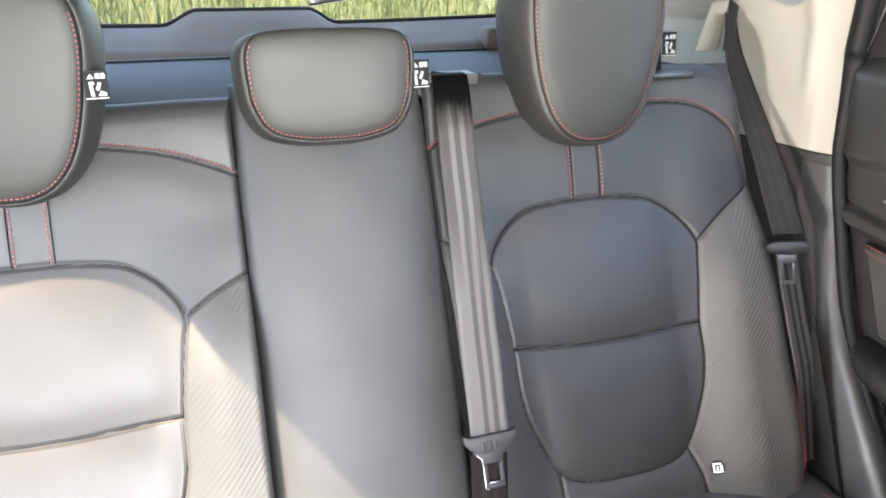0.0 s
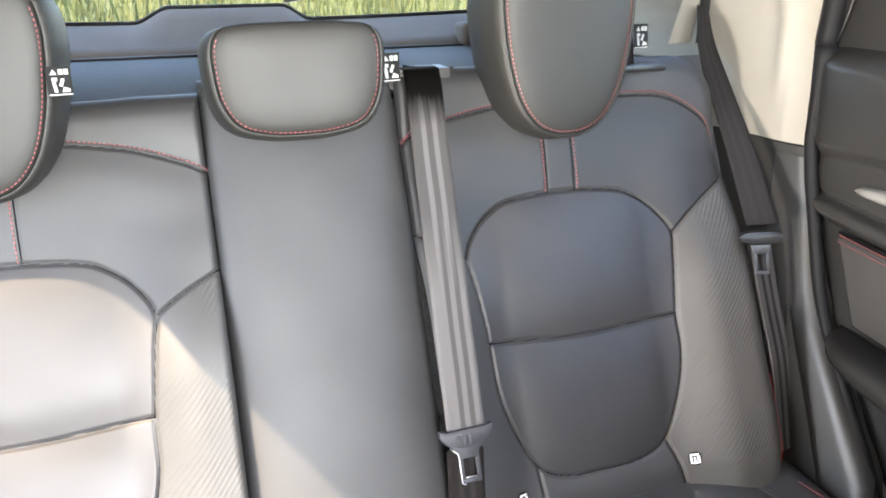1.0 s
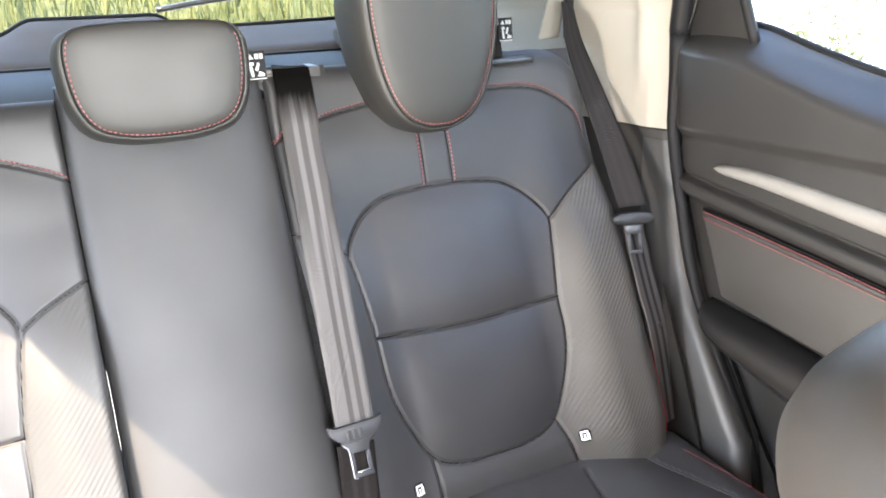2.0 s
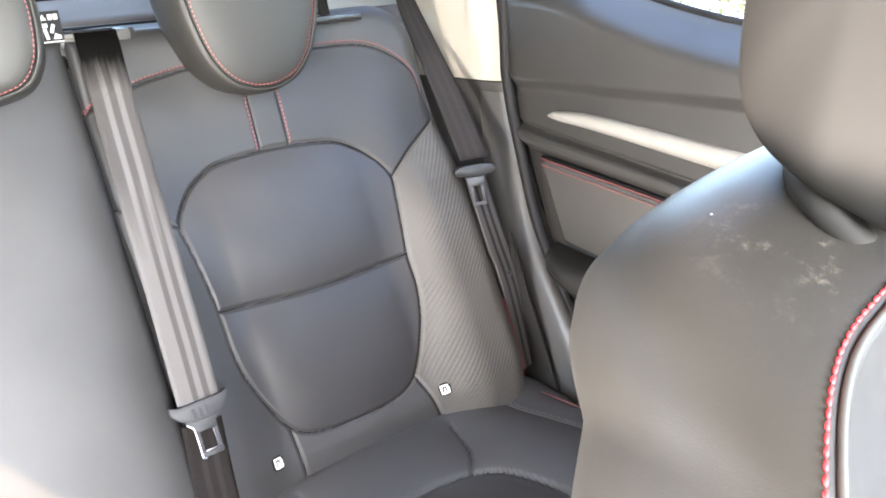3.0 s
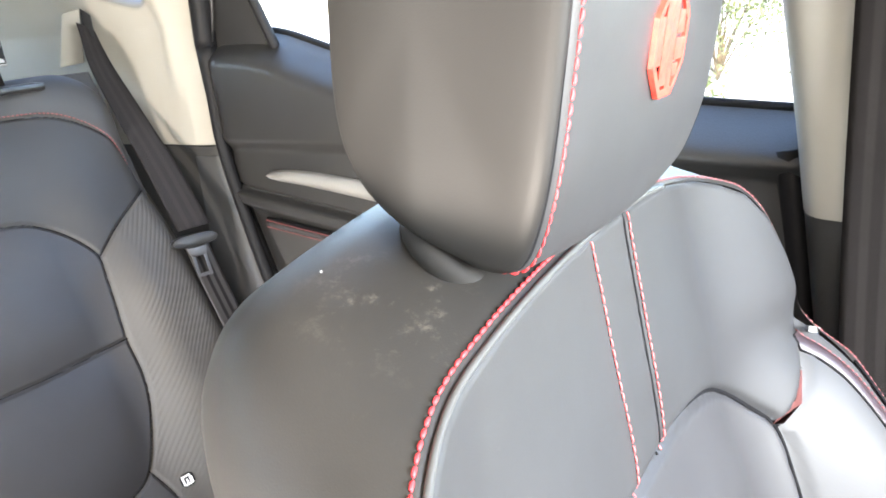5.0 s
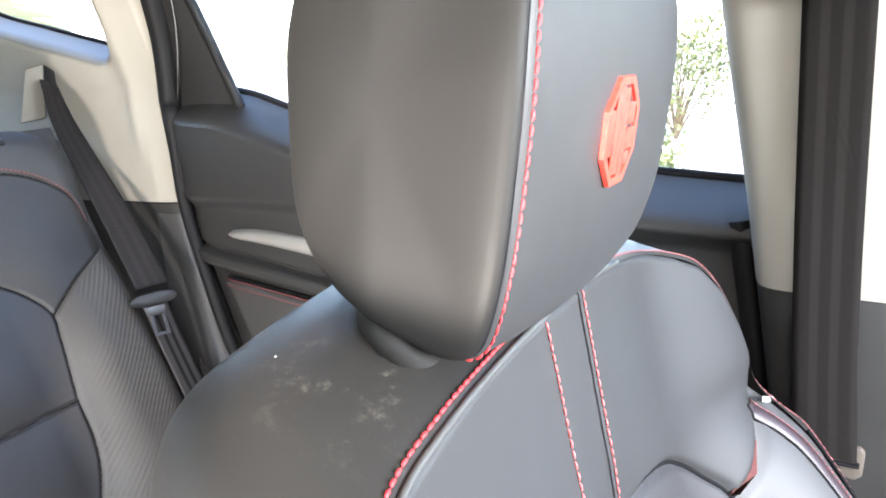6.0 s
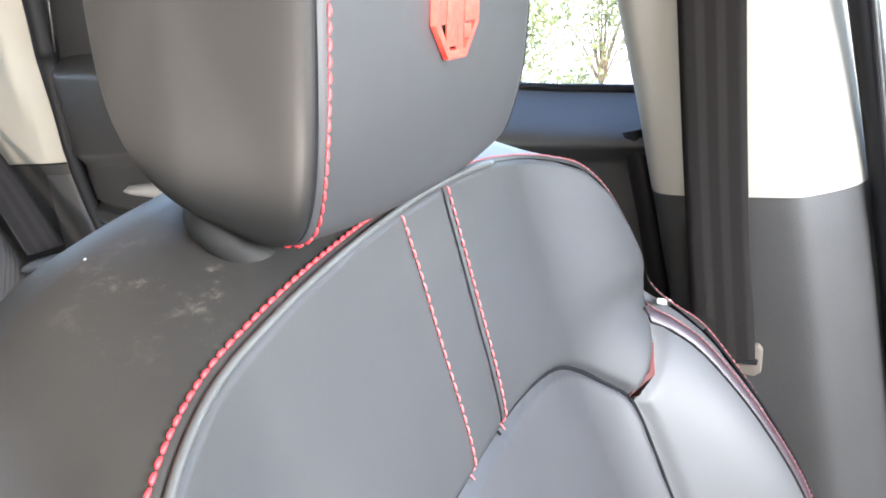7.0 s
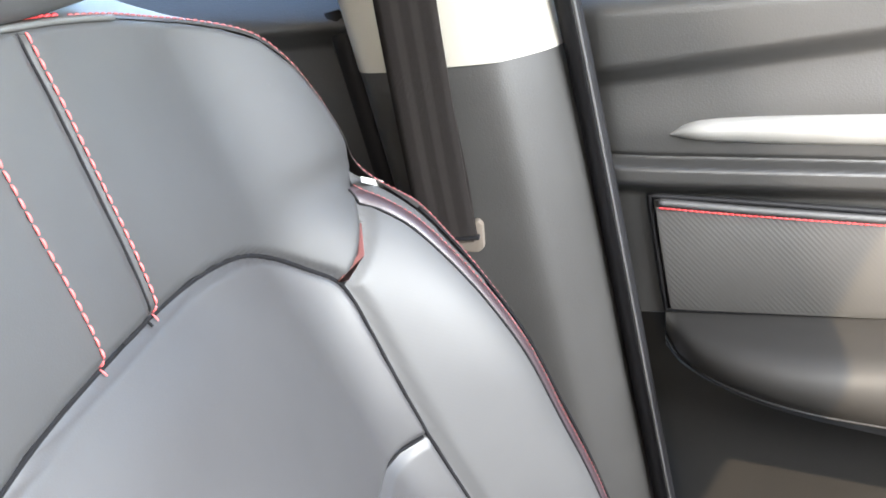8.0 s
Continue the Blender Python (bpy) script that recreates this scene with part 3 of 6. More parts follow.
    prism_back("top_shell", u0 + 0.03, u1 - 0.05, 0.50, 0.535, 0.04, 0.10, LEATHER, seat)
    return seat, height


def sign_fix(n):
    """Flips normals so that they look out of the backrest."""
    return np.where(n @ OUT > 0, 1.0, -1.0)[:, None]


right_seat, right_height = outer_backrest(1, 0.363, -0.213, 0.262, "black leather rear backrest with ribbed bolsters and dull red stitching")
left_seat, left_height = outer_backrest(-1, -0.305, -0.222, 0.262, "black leather rear backrest, half in strong sunlight", 0.017, 0.008)

# Middle backrest
centre_seat = thing("middle_car_seat", "plain smooth black leather middle backrest between two outer seats", "car seat", group="rear seat")


def centre_height(u, v):
    d = np.minimum(u + 0.0815, 0.1485 - u)
    h = -0.008 + 0.016 * (1 - np.exp(-np.maximum(d, 0) / 0.03)) + 0.0012 * noise_field(u * 14, v * 10)
    h = h + 0.006 * ease((0.1 - v) / 0.12)
    return h - np.maximum(rounding(np.maximum(d, 0), 0.011), rounding(np.maximum(0.556 - v, 0), 0.035))


A, B = grid(-0.0815, 0.1485, -0.06, 0.556, 0.003)
upholster(A, B, back_place, centre_height, lambda u, v: np.zeros(u.shape, int), {0: ("front_panel", LEATHER, "")}, centre_seat)
prism_back("back_shell", -0.0812, 0.1482, -0.06, 0.515, 0.024, 0.12, CARPET, centre_seat)

# Strip of inner bolster with its seam and stitch marks, beside the middle belt
for v0, v1 in ((0.455, 0.468),):
    line = curve([(0.152, v0), (0.162, v1), (0.175, v1 + 0.006)], 8)
    p, n = on_surface(line, back_place, right_height, 0.0006)
    part("stitching", stitches("stitching", p, n * sign_fix(n), THREAD_DULL, 0.0042, 0.0007), right_seat, "dull red thread")


# ---------------------------------------------------------------- headrests


def pillow(outline, rings, middle):
    """Rings of an outline shrunk towards its middle: scale, depth. Returns vertices by ring."""
    outline = np.array(outline, float)
    return [np.column_stack([middle[0] + (outline[:, 0] - middle[0]) * s, np.full(len(outline), d), middle[1] + (outline[:, 1] - middle[1]) * s]) for s, d in rings]


def ring_mesh(name, rings, mat, cap_first=True, cap_last=False):
    n = len(rings[0])
    verts, faces = np.vstack(rings), []
    for i in range(len(rings) - 1):
        for j in range(n):
            k = (j + 1) % n
            faces.append((i * n + j, i * n + k, (i + 1) * n + k, (i + 1) * n + j))
    if cap_first:
        verts = np.vstack([verts, rings[0].mean(0)])
        faces += [(len(verts) - 1, (j + 1) % n, j) for j in range(n)]
    if cap_last:
        verts = np.vstack([verts, rings[-1].mean(0)])
        b = (len(rings) - 1) * n
        faces += [(len(verts) - 1, b + j, b + (j + 1) % n) for j in range(n)]
    return mesh(name, verts, faces, mat)


def headrest(label, half, at, lean, deep, thread, group, face=0.84, bow=0.006, radius=0.0006, pitch=0.0052, rear=0.86, roll=0.0, mat=None, posts=True, bulge=0.42, drop=0.13, post_gap=0.06, chin=0.04):
    """A stuffed headrest. half: its outline's right half from the top middle to the bottom middle, (x, z);
    at: the middle of its front; deep: how thick it is."""
    rest = thing("headrest", label, "headrest", group=group)
    mat = mat or SHADED_LEATHER
    out = curve(list(half) + [(-x, z) for x, z in half[-2:0:-1]], 120, closed=True)
    mid = (0.0, (half[0][1] + half[-1][1]) / 2)
    pose_m = pose(*at, -lean, roll, 0)

    def put(data):
        data.transform(pose_m)
        return data

    high = np.array([0.0, half[0][1] * 0.97])
    seam = high + (out - high) * [face, face + chin]          # the face's seam runs up over the top
    hub = seam.mean(0)

    def toward(points, goal, f, depth):
        q = points + (goal - points) * f
        return np.column_stack([q[:, 0], np.full(len(q), depth), q[:, 1]])

    front = [toward(seam, hub, 1 - s, -bow * (1 - s ** 4)) for s in (0.12, 0.3, 0.5, 0.68, 0.82, 0.92)] + [toward(seam, hub, 1 - s, z) for s, z in ((0.975, 0.0006), (0.992, 0.0022), (0.999, 0.004))]
    part("front_panel", put(ring_mesh("front_panel", front, mat)), rest)
    d = deep
    side = [toward(seam, out, f, z) for f, z in ((0.0, 0.004), (0.05, 0.0018), (0.16, 0.0014), (0.45, 0.006), (0.75, d * 0.16), (0.95, d * 0.28), (1.0, d * bulge))]
    side += pillow(out, [(0.995, d * 0.58), (0.975, d * 0.74), (0.93, d * 0.88), (rear, d * 0.97), (0.6, d * 1.0), (0.25, d * 1.0)], mid)
    part("side_gusset", put(ring_mesh("side_gusset", side, mat, False, True)), rest)
    m = pose_m
    seam = toward(seam, hub, 0.035, 0.0004)
    lower = np.roll(seam, -len(seam) // 2, 0)          # the thread shows below the rounded top only
    lower = lower[lower[:, 2] < half[0][1] * 0.80] if posts else seam
    first = np.argmax(np.linalg.norm(np.roll(lower, 1, 0) - lower, axis=1))
    world_line = np.array([m @ Vector(p) for p in np.roll(lower, -first, 0)])
    nrm = np.repeat((np.array(m.to_3x3() @ Vector((0, -1, 0))))[None], len(world_line), 0)
    part("stitching", stitches("stitching", world_line, nrm, thread, pitch, radius, 0.66), rest, "red thread")
    if posts:
        for s in (-1, 1):
            foot = np.array([[s * post_gap, d * 0.82, half[-1][1] + 0.04], [s * post_gap, d * 0.84, half[-1][1] - drop * 0.25], [s * post_gap, d * 0.9, half[-1][1] - drop * 0.5]])
            part("post", put(tube("post", curve(foot, 10), 0.0055, CHROME, 10)), rest, "bright steel post")
    return rest, pose_m


def warning_tag(parent, corner, right, up, size=(0.024, 0.032)):
    """A sewn-in black cloth label with white pictograms."""
    right, up = Vector(right).normalized(), Vector(up).normalized()
    nrm = right.cross(up)
    c = Vector(corner)

    def quad(x0, x1, y0, y1, lift):
        return [c + right * x * size[0] + up * y * size[1] + nrm * lift for x, y in ((x0, y0), (x1, y0), (x1, y1), (x0, y1))]

    tag = part("tag", slab("tag", quad(0, 1, 0, 1, 0), nrm, 0.0008, LABEL, 0), parent, "black cloth tag with white warning pictograms")
    marks = [
        [(0.14, 0.72), (0.44, 0.72), (0.29, 0.9)],
        [(0.5, 0.72), (0.68, 0.72), (0.68, 0.9), (0.5, 0.9)], [(0.72, 0.72), (0.9, 0.72), (0.9, 0.9), (0.72, 0.9)],
        [(0.2, 0.5), (0.42, 0.5), (0.42, 0.62), (0.2, 0.62)], [(0.26, 0.12), (0.4, 0.12), (0.34, 0.48), (0.2, 0.48)],
        [(0.46, 0.34), (0.6, 0.6), (0.72, 0.56), (0.6, 0.3)], [(0.56, 0.12), (0.9, 0.12), (0.9, 0.22), (0.66, 0.3)],
        [(0.02, 0.02), (0.98, 0.02), (0.98, 0.06), (0.02, 0.06)]]
    for shape in marks:
        pts = [c + right * x * size[0] + up * y * size[1] + nrm * 0.0011 for x, y in shape]
        part("pictogram_bar", slab("pictogram_bar", pts, nrm, 0.0003, INK, 0), tag)


OUTER_HALF = [(0, 1.020), (0.060, 1.018), (0.090, 1.006), (0.101, 0.975), (0.099, 0.93), (0.090, 0.882), (0.074, 0.840), (0.050, 0.812), (0.022, 0.800), (0, 0.798)]
OUTER_HALF = [(x, z - 0.90) for x, z in OUTER_HALF]
MIDDLE_HALF = [(0, 0.058), (0.055, 0.057), (0.086, 0.052), (0.099, 0.036), (0.100, 0.005), (0.094, -0.030), (0.076, -0.056), (0.040, -0.067), (0, -0.069)]
right_rest, rr_m = headrest("black leather rear headrest with red stitching on the backrest", OUTER_HALF, (0.352, 1.005, 0.897), 4, 0.115, THREAD_DULL, "rear headrests", drop=0.12, chin=0.115)
left_rest, lr_m = headrest("black leather rear headrest with red stitching on the backrest", OUTER_HALF, (-0.307, 1.005, 0.878), 4, 0.115, THREAD_DULL, "rear headrests", drop=0.12, chin=0.115)
middle_rest, mr_m = headrest("low wide black leather middle headrest with red stitching", MIDDLE_HALF, (0.022, 0.985, 0.893), 6, 0.11, THREAD_DULL, "rear headrests", drop=0.1, face=0.88)
warning_tag(middle_rest, (0.116, 1.012, 0.880), (1, 0.12, 0), (0, 0.1, 1))
warning_tag(left_rest, (-0.222, 0.992, 0.887), (1, 0.1, 0), (0, 0.1, 1), (0.022, 0.028))
warning_tag(right_rest, (0.455, 1.03, 0.902), (1, 0.1, 0), (0, 0.1, 1), (0.022, 0.030))

# Release strap beside the outer headrest, and its handle on the backrest's top
loop = thing("release_strap", "black cloth release strap with its plastic bezel on the backrest top", "strap")
part("strap", strap("strap", curve([(0.478, 1.085, 0.918), (0.484, 1.09, 0.898), (0.489, 1.093, 0.872)], 12), (1, 0, 0), 0.016, BELT_DARK), loop)
part("bezel", boxed("bezel", (0.455, 1.068, 0.866), (0.535, 1.098, 0.876), GLOSS, 0.004), loop, "black plastic bezel")

# ---------------------------------------------------------------- belts


def tongue(parent, at, right, up, nrm, width=0.064, slim=1.0, mat=None):
    """The belt's plastic tongue: a slotted bar and a steel latch plate with its window."""
    at, right, up, nrm = Vector(at), Vector(right), Vector(up), Vector(nrm)

    def pts(shape, lift=0.0):
        return [at + right * x + up * y + nrm * lift for x, y in shape]

    w = width / 2
    mat = mat or TONGUE
    oval = [(w * math.copysign(abs(math.cos(a)) ** 0.6, math.cos(a)), 0.004 + 0.0085 * math.sin(a)) for a in np.linspace(0, 2 * math.pi, 20, endpoint=False)]
    bar = part("tongue", slab("tongue", pts(oval if slim < 0.7 else [(x, y * slim) for x, y in ((-w, 0.018), (-w, 0.006), (-w + 0.008, -0.006), (-0.012, -0.013), (0.012, -0.013), (w - 0.008, -0.006), (w, 0.006), (w, 0.018), (w - 0.008, 0.014), (-w + 0.008, 0.014))], -0.005), nrm, 0.011, mat, 0.003 * slim), parent, "grey plastic belt tongue")
    for k in range(3 if slim > 0.7 else 0):
        part("ridge", slab("ridge", pts([(-0.012 + k * 0.007, -0.008 * slim), (-0.008 + k * 0.007, -0.008 * slim), (-0.008 + k * 0.007, 0.006 * slim), (-0.012 + k * 0.007, 0.006 * slim)], 0.006), nrm, 0.0012, mat, 0.0004), bar)
    if slim < 0.7:
        part("plate_shoulder", slab("plate_shoulder", pts([(-0.015, -0.006), (0.013, -0.006), (0.0095, -0.018), (-0.0105, -0.018)], -0.0012), nrm, 0.0025, STEEL, 0.0005), bar, "bright steel latch plate")
        for x0, x1, y0, y1 in ((-0.0105, -0.0065, -0.042, -0.018), (0.0055, 0.0095, -0.042, -0.018), (-0.0105, 0.0095, -0.046, -0.0415)):
            part("latch_plate", slab("latch_plate", pts([(x0, y0), (x1, y0), (x1, y1), (x0, y1)], -0.0012), nrm, 0.0025, STEEL, 0.0005), bar, "bright steel latch plate")
        return bar
    part("plate_shoulder", slab("plate_shoulder", pts([(-0.020, -0.008), (0.020, -0.008), (0.0125, -0.015), (0.0118, -0.022), (-0.0118, -0.022), (-0.0125, -0.015)], -0.0018), nrm, 0.0036, mat, 0.0008), bar)
    for x0, x1, y0, y1 in ((-0.0118, -0.0076, -0.044, -0.022), (0.0076, 0.0118, -0.044, -0.022), (-0.0118, 0.0118, -0.0495, -0.044)):
        part("latch_plate", slab("latch_plate", pts([(x0, y0), (x1, y0), (x1, y1), (x0, y1)], -0.0018), nrm, 0.0036, mat, 0.0008), bar)
    for line in (((0.0068, -0.023), (0.0068, -0.0432), (-0.0070, -0.0432)), ((-0.0185, -0.0105), (-0.0127, -0.016), (-0.0121, -0.024), (-0.0121, -0.049), (-0.0085, -0.0502))):
        part("steel_edge", tube("steel_edge", pts(line, 0.0016), 0.0007, CHROME, 6), bar, "bright steel edge")
    return bar


def on_back(u, v, h):
    return back_place(np.array(float(u)), np.array(float(v)), np.array(float(h)))


middle_belt = thing("middle_seat_belt", "grey striped seat belt hanging from the backrest top", "seat belt", group="seat belts")
line = curve([on_back(0.187, 0.548, -0.004), on_back(0.183, 0.525, 0.010), on_back(0.179, 0.48, 0.018), on_back(0.172, 0.36, 0.030), on_back(0.166, 0.22, 0.038), on_back(0.161, 0.108, 0.044)], 60)
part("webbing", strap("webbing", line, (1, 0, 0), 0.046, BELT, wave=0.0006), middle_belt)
line = curve([on_back(0.158, 0.085, 0.040), on_back(0.155, 0.03, 0.030), on_back(0.152, -0.03, 0.022), on_back(0.150, -0.075, 0.01)], 30)
part("webbing", strap("webbing", line, (1, 0, 0), 0.044, BELT_DARK), middle_belt)
tongue(middle_belt, on_back(0.159, 0.098, 0.047), (0.985, -0.05, 0.05), UP, OUT, 0.064, 0.75)
slot = part("belt_outlet", boxed("belt_outlet", (0.146, 1.085, 0.868), (0.226, 1.125, 0.884), DARK, 0.004), middle_belt, "dark grey plastic belt outlet on the backrest top")
part("slot", boxed("slot", (0.152, 1.082, 0.884), (0.206, 1.098, 0.8865), BLACK, 0.001), slot)
bezel = [(0.143, 0.550), (0.143, 0.530), (0.146, 0.524), (0.152, 0.521), (0.224, 0.521), (0.230, 0.524), (0.233, 0.530), (0.233, 0.550)]
part("bezel", slab("bezel", [tuple(on_back(u, v, -0.020)) for u, v in bezel], OUT, 0.009, DARK_MATT, 0.002), slot, "dark plastic bezel of the belt outlet")
part("outlet_lip", boxed("outlet_lip", (0.148, 1.078, 0.8765), (0.212, 1.084, 0.8795), TAILGATE, 0.0012), slot, "pale edge of the outlet")

outer_belt = thing("rear_seat_belt", "dark grey striped rear belt hanging from the pillar slot", "seat belt", group="seat belts")
line = curve([(0.676, 1.190, 0.940), (0.671, 1.165, 0.885), (0.660, 1.10, 0.815), (0.648, 1.03, 0.745), (0.631, 0.955, 0.668)], 60)
across = np.stack([np.linspace(0.84, 0.97, 61), np.interp(np.linspace(0, 1, 61), [0, 0.35, 0.8, 1], [0.55, 0.25, -0.15, -0.25]), np.linspace(0.1, 0, 61)], 1)
part("webbing", strap("webbing", line, across, 0.046, BELT_GREY), outer_belt)
line = curve([(0.624, 0.950, 0.655), (0.628, 0.932, 0.60), (0.633, 0.915, 0.55), (0.641, 0.892, 0.48), (0.650, 0.866, 0.36)], 40)
part("webbing", strap("webbing", line, (0.95, 0.20, 0), 0.042, BELT_LAP), outer_belt)
part("stop_button", slab("stop_button", [(0.634 + 0.004 * math.cos(a), 0.889, 0.508 + 0.004 * math.sin(a)) for a in np.linspace(0, 2 * math.pi, 10, endpoint=False)], (0, -1, 0.2), 0.003, TONGUE, 0.001), outer_belt)
tongue(outer_belt, (0.617, 0.938, 0.652), (0.96, -0.28, 0.0), (0, 0.25, 0.97), (-0.25, -0.94, 0.2), 0.062, 0.6, GLOSS)

# ---------------------------------------------------------------- rear cushion
cushion = thing("rear_seat_cushion", "black leather rear bench cushion with ribbed edges", "car seat", group="rear seat")


def bench_place(x, y, h):
    return np.stack([x, y, 0.338 + h + 0.02 * ease((0.75 - y) / 0.35)], -1)


BENCH_INSERT = [curve([(m - 0.135, 0.40), (m - 0.14, 0.55), (m - 0.128, 0.665), (m - 0.09, 0.735), (m, 0.752), (m + 0.09, 0.735), (m + 0.128, 0.665), (m + 0.14, 0.55), (m + 0.135, 0.40)], 80, closed=True) for m in (0.363, -0.305)]
BENCH_SEAMS = [curve([(m + s * 0.114, 0.84), (m + s * 0.10, 0.78), (m + s * 0.075, 0.742)], 16) for m in (0.363, -0.305) for s in (-1, 1)]
BENCH_SIDE = [curve([(x - s * 0.019, 0.85), (x - s * 0.010, 0.806), (x + s * 0.009, 0.754), (x + s * 0.030, 0.663), (x + s * 0.035, 0.42)], 40) for x, s in ((0.585, 1), (-0.527, -1))]
BENCH_SPLIT = [np.array([(x, 0.39), (x, 0.9)]) for x in (-0.085, 0.150)]


def bench_height(x, y):
    d = np.full(x.shape, 9.0)
    for line in BENCH_INSERT:
        d = np.minimum(d, far_from(x, y, line, True))
    for line in BENCH_SEAMS + BENCH_SIDE + BENCH_SPLIT:
        d = np.minimum(d, far_from(x, y, line))
    within = inside(x, y, BENCH_INSERT[0]) | inside(x, y, BENCH_INSERT[1])
    near = np.minimum(far_from(x, y, BENCH_INSERT[0], True), far_from(x, y, BENCH_INSERT[1], True))
    h = 0.016 - 0.006 * side_of(near, within) - 0.012 * pull(x, y, [np.vstack([l, l[:1]]) for l in BENCH_INSERT] + BENCH_SEAMS + BENCH_SIDE, 0.018) + crease(d)
    rim = np.maximum(np.minimum(np.minimum(x + 0.605, 0.665 - x), y - 0.385), 0)
    back = np.maximum(0.875 - y, 0)
    return h - rounding(rim, 0.05) - rounding(back, 0.022) + 0.0012 * noise_field(x * 14, y * 14)


def bench_region(x, y):
    r = np.where(x < -0.085, 0, np.where(x > 0.150, 1, 2))
    r = np.where(inside(x, y, BENCH_INSERT[0]), 3, np.where(inside(x, y, BENCH_INSERT[1]), 5, r))
    side = (x > np.interp(-y, -BENCH_SIDE[0][:, 1], BENCH_SIDE[0][:, 0])) | (x < np.interp(-y, -BENCH_SIDE[1][:, 1], BENCH_SIDE[1][:, 0]))
    return np.where(side, np.where(x > 0, 4, 6), r)


A, B = grid(-0.605, 0.665, 0.385, 0.875, 0.0035)
upholster(A, B, bench_place, bench_height, bench_region, {
    0: ("cushion_panel", TWILL_FINE, "ribbed embossed black leather"), 1: ("cushion_panel", TWILL_FINE, "ribbed embossed black leather"), 2: ("middle_panel", LEATHER, ""),
    3: ("cushion_insert", LEATHER_SMOOTH, "smooth black leather insert"), 4: ("side_panel", LEATHER_SMOOTH, ""),
    5: ("cushion_insert", LEATHER_SMOOTH, "smooth black leather insert"), 6: ("side_panel", LEATHER_SMOOTH, "")}, cushion)
for line in BENCH_SIDE:
    p, n = on_surface(line, bench_place, bench_height, 0.0026)
    part("piping", tube("piping", p, 0.0026, PIPING), cushion)
for x, s in ((0.585, 1), (-0.527, -1)):
    line = curve([(x + s * 0.034, 0.81), (x + s * 0.043, 0.775), (x + s * 0.054, 0.735), (x + s * 0.061, 0.69), (x + s * 0.064, 0.60), (x + s * 0.064, 0.42)], 50)
    p, n = on_surface(line, bench_place, bench_height, 0.0008)
    part("stitching", stitches("stitching", p, np.repeat([[0, 0, 1.0]], len(p), 0), THREAD_DULL, 0.0045, 0.0007, 0.9), cushion, "red thread")
for line in [np.vstack([l, l[:1]]) for l in BENCH_INSERT] + BENCH_SEAMS:
    p, _ = on_surface(line, bench_place, bench_height)
    part("seam", tube("seam", p, 0.0011, SEAM, 6), cushion)
part("cushion_base", boxed("cushion_base", (-0.59, 0.40, 0.02), (0.65, 0.88, 0.30), CARPET, 0.02), cushion)

# ---------------------------------------------------------------- front seat
SEAT_X = 0.354
front_seat = thing("front_car_seat", "grey-black leather front seat with bright red stitching and a dusty side", "car seat")
RIM_Z = [0.24, 0.30, 0.40, 0.50, 0.60, 0.630, 0.649, 0.663, 0.682, 0.706, 0.738, 0.768, 0.7895, 0.801, 0.8085, 0.814, 0.8195, 0.8235, 0.8255]
RIM_W = [0.262, 0.267, 0.270, 0.270, 0.267, 0.265, 0.262, 0.2565, 0.2505, 0.2475, 0.239, 0.225, 0.206, 0.182, 0.157, 0.130, 0.098, 0.062, 0.030]
FACE_Z = [0.24, 0.30, 0.40, 0.50, 0.60, 0.69, 0.76, 0.82, 0.84]
FACE_Y = [0.040, 0.064, 0.104, 0.147, 0.184, 0.210, 0.229, 0.238, 0.232]
WING_Z = [0.24, 0.38, 0.46, 0.53, 0.586, 0.63, 0.660, 0.69, 0.72, 0.79, 0.84]
WING_A = [0.06, 0.078, 0.086, 0.090, 0.082, 0.068, 0.054, 0.034, 0.036, 0.032, 0.012]
SEAT_TURN = 0.08
SEAT_ROLL = 0.0


def smooth_at(z, zs, values):
    c = curve(list(zip(zs, values)), 200)
    return np.interp(z, c[:, 0], c[:, 1])


def front_place(x, z, h):
    """A point of the front backrest: across from its middle, height, and proud of its face."""
    y = smooth_at(z, FACE_Z, FACE_Y) - smooth_at(z, WING_Z, WING_A) * ease((np.abs(x) - 0.13) / 0.118) - h + x * SEAT_TURN
    return np.stack([SEAT_X + x - (z - 0.7) * 0.03, y, z - x * SEAT_ROLL], -1)


FHALF = [(0, 0.694), (0.060, 0.692), (0.110, 0.683), (0.144, 0.667), (0.165, 0.648), (0.178, 0.630), (0.176, 0.59), (0.173, 0.55), (0.171, 0.49), (0.170, 0.40), (0.165, 0.33), (0.10, 0.295), (0.0, 0.29)]
FINSERT = curve(FHALF + [(-x, z) for x, z in FHALF[-2:0:-1]], 170, closed=True)
FCROSS = curve([(-0.169, 0.512), (0, 0.507), (0.169, 0.512)], 20)
FWINGS = [curve([(s * 0.178, 0.630), (s * 0.196, 0.644), (s * 0.215, 0.661), (s * 0.246, 0.6855)], 24) for s in (-1, 1)]
FTUCKS = [curve([(a, 0.691), (b, 0.735), (c, 0.79), (d, 0.8235)], 30) for a, b, c, d in ((-0.0195, -0.0175, -0.0165, -0.021), (0.0215, 0.0245, 0.027, 0.025))]


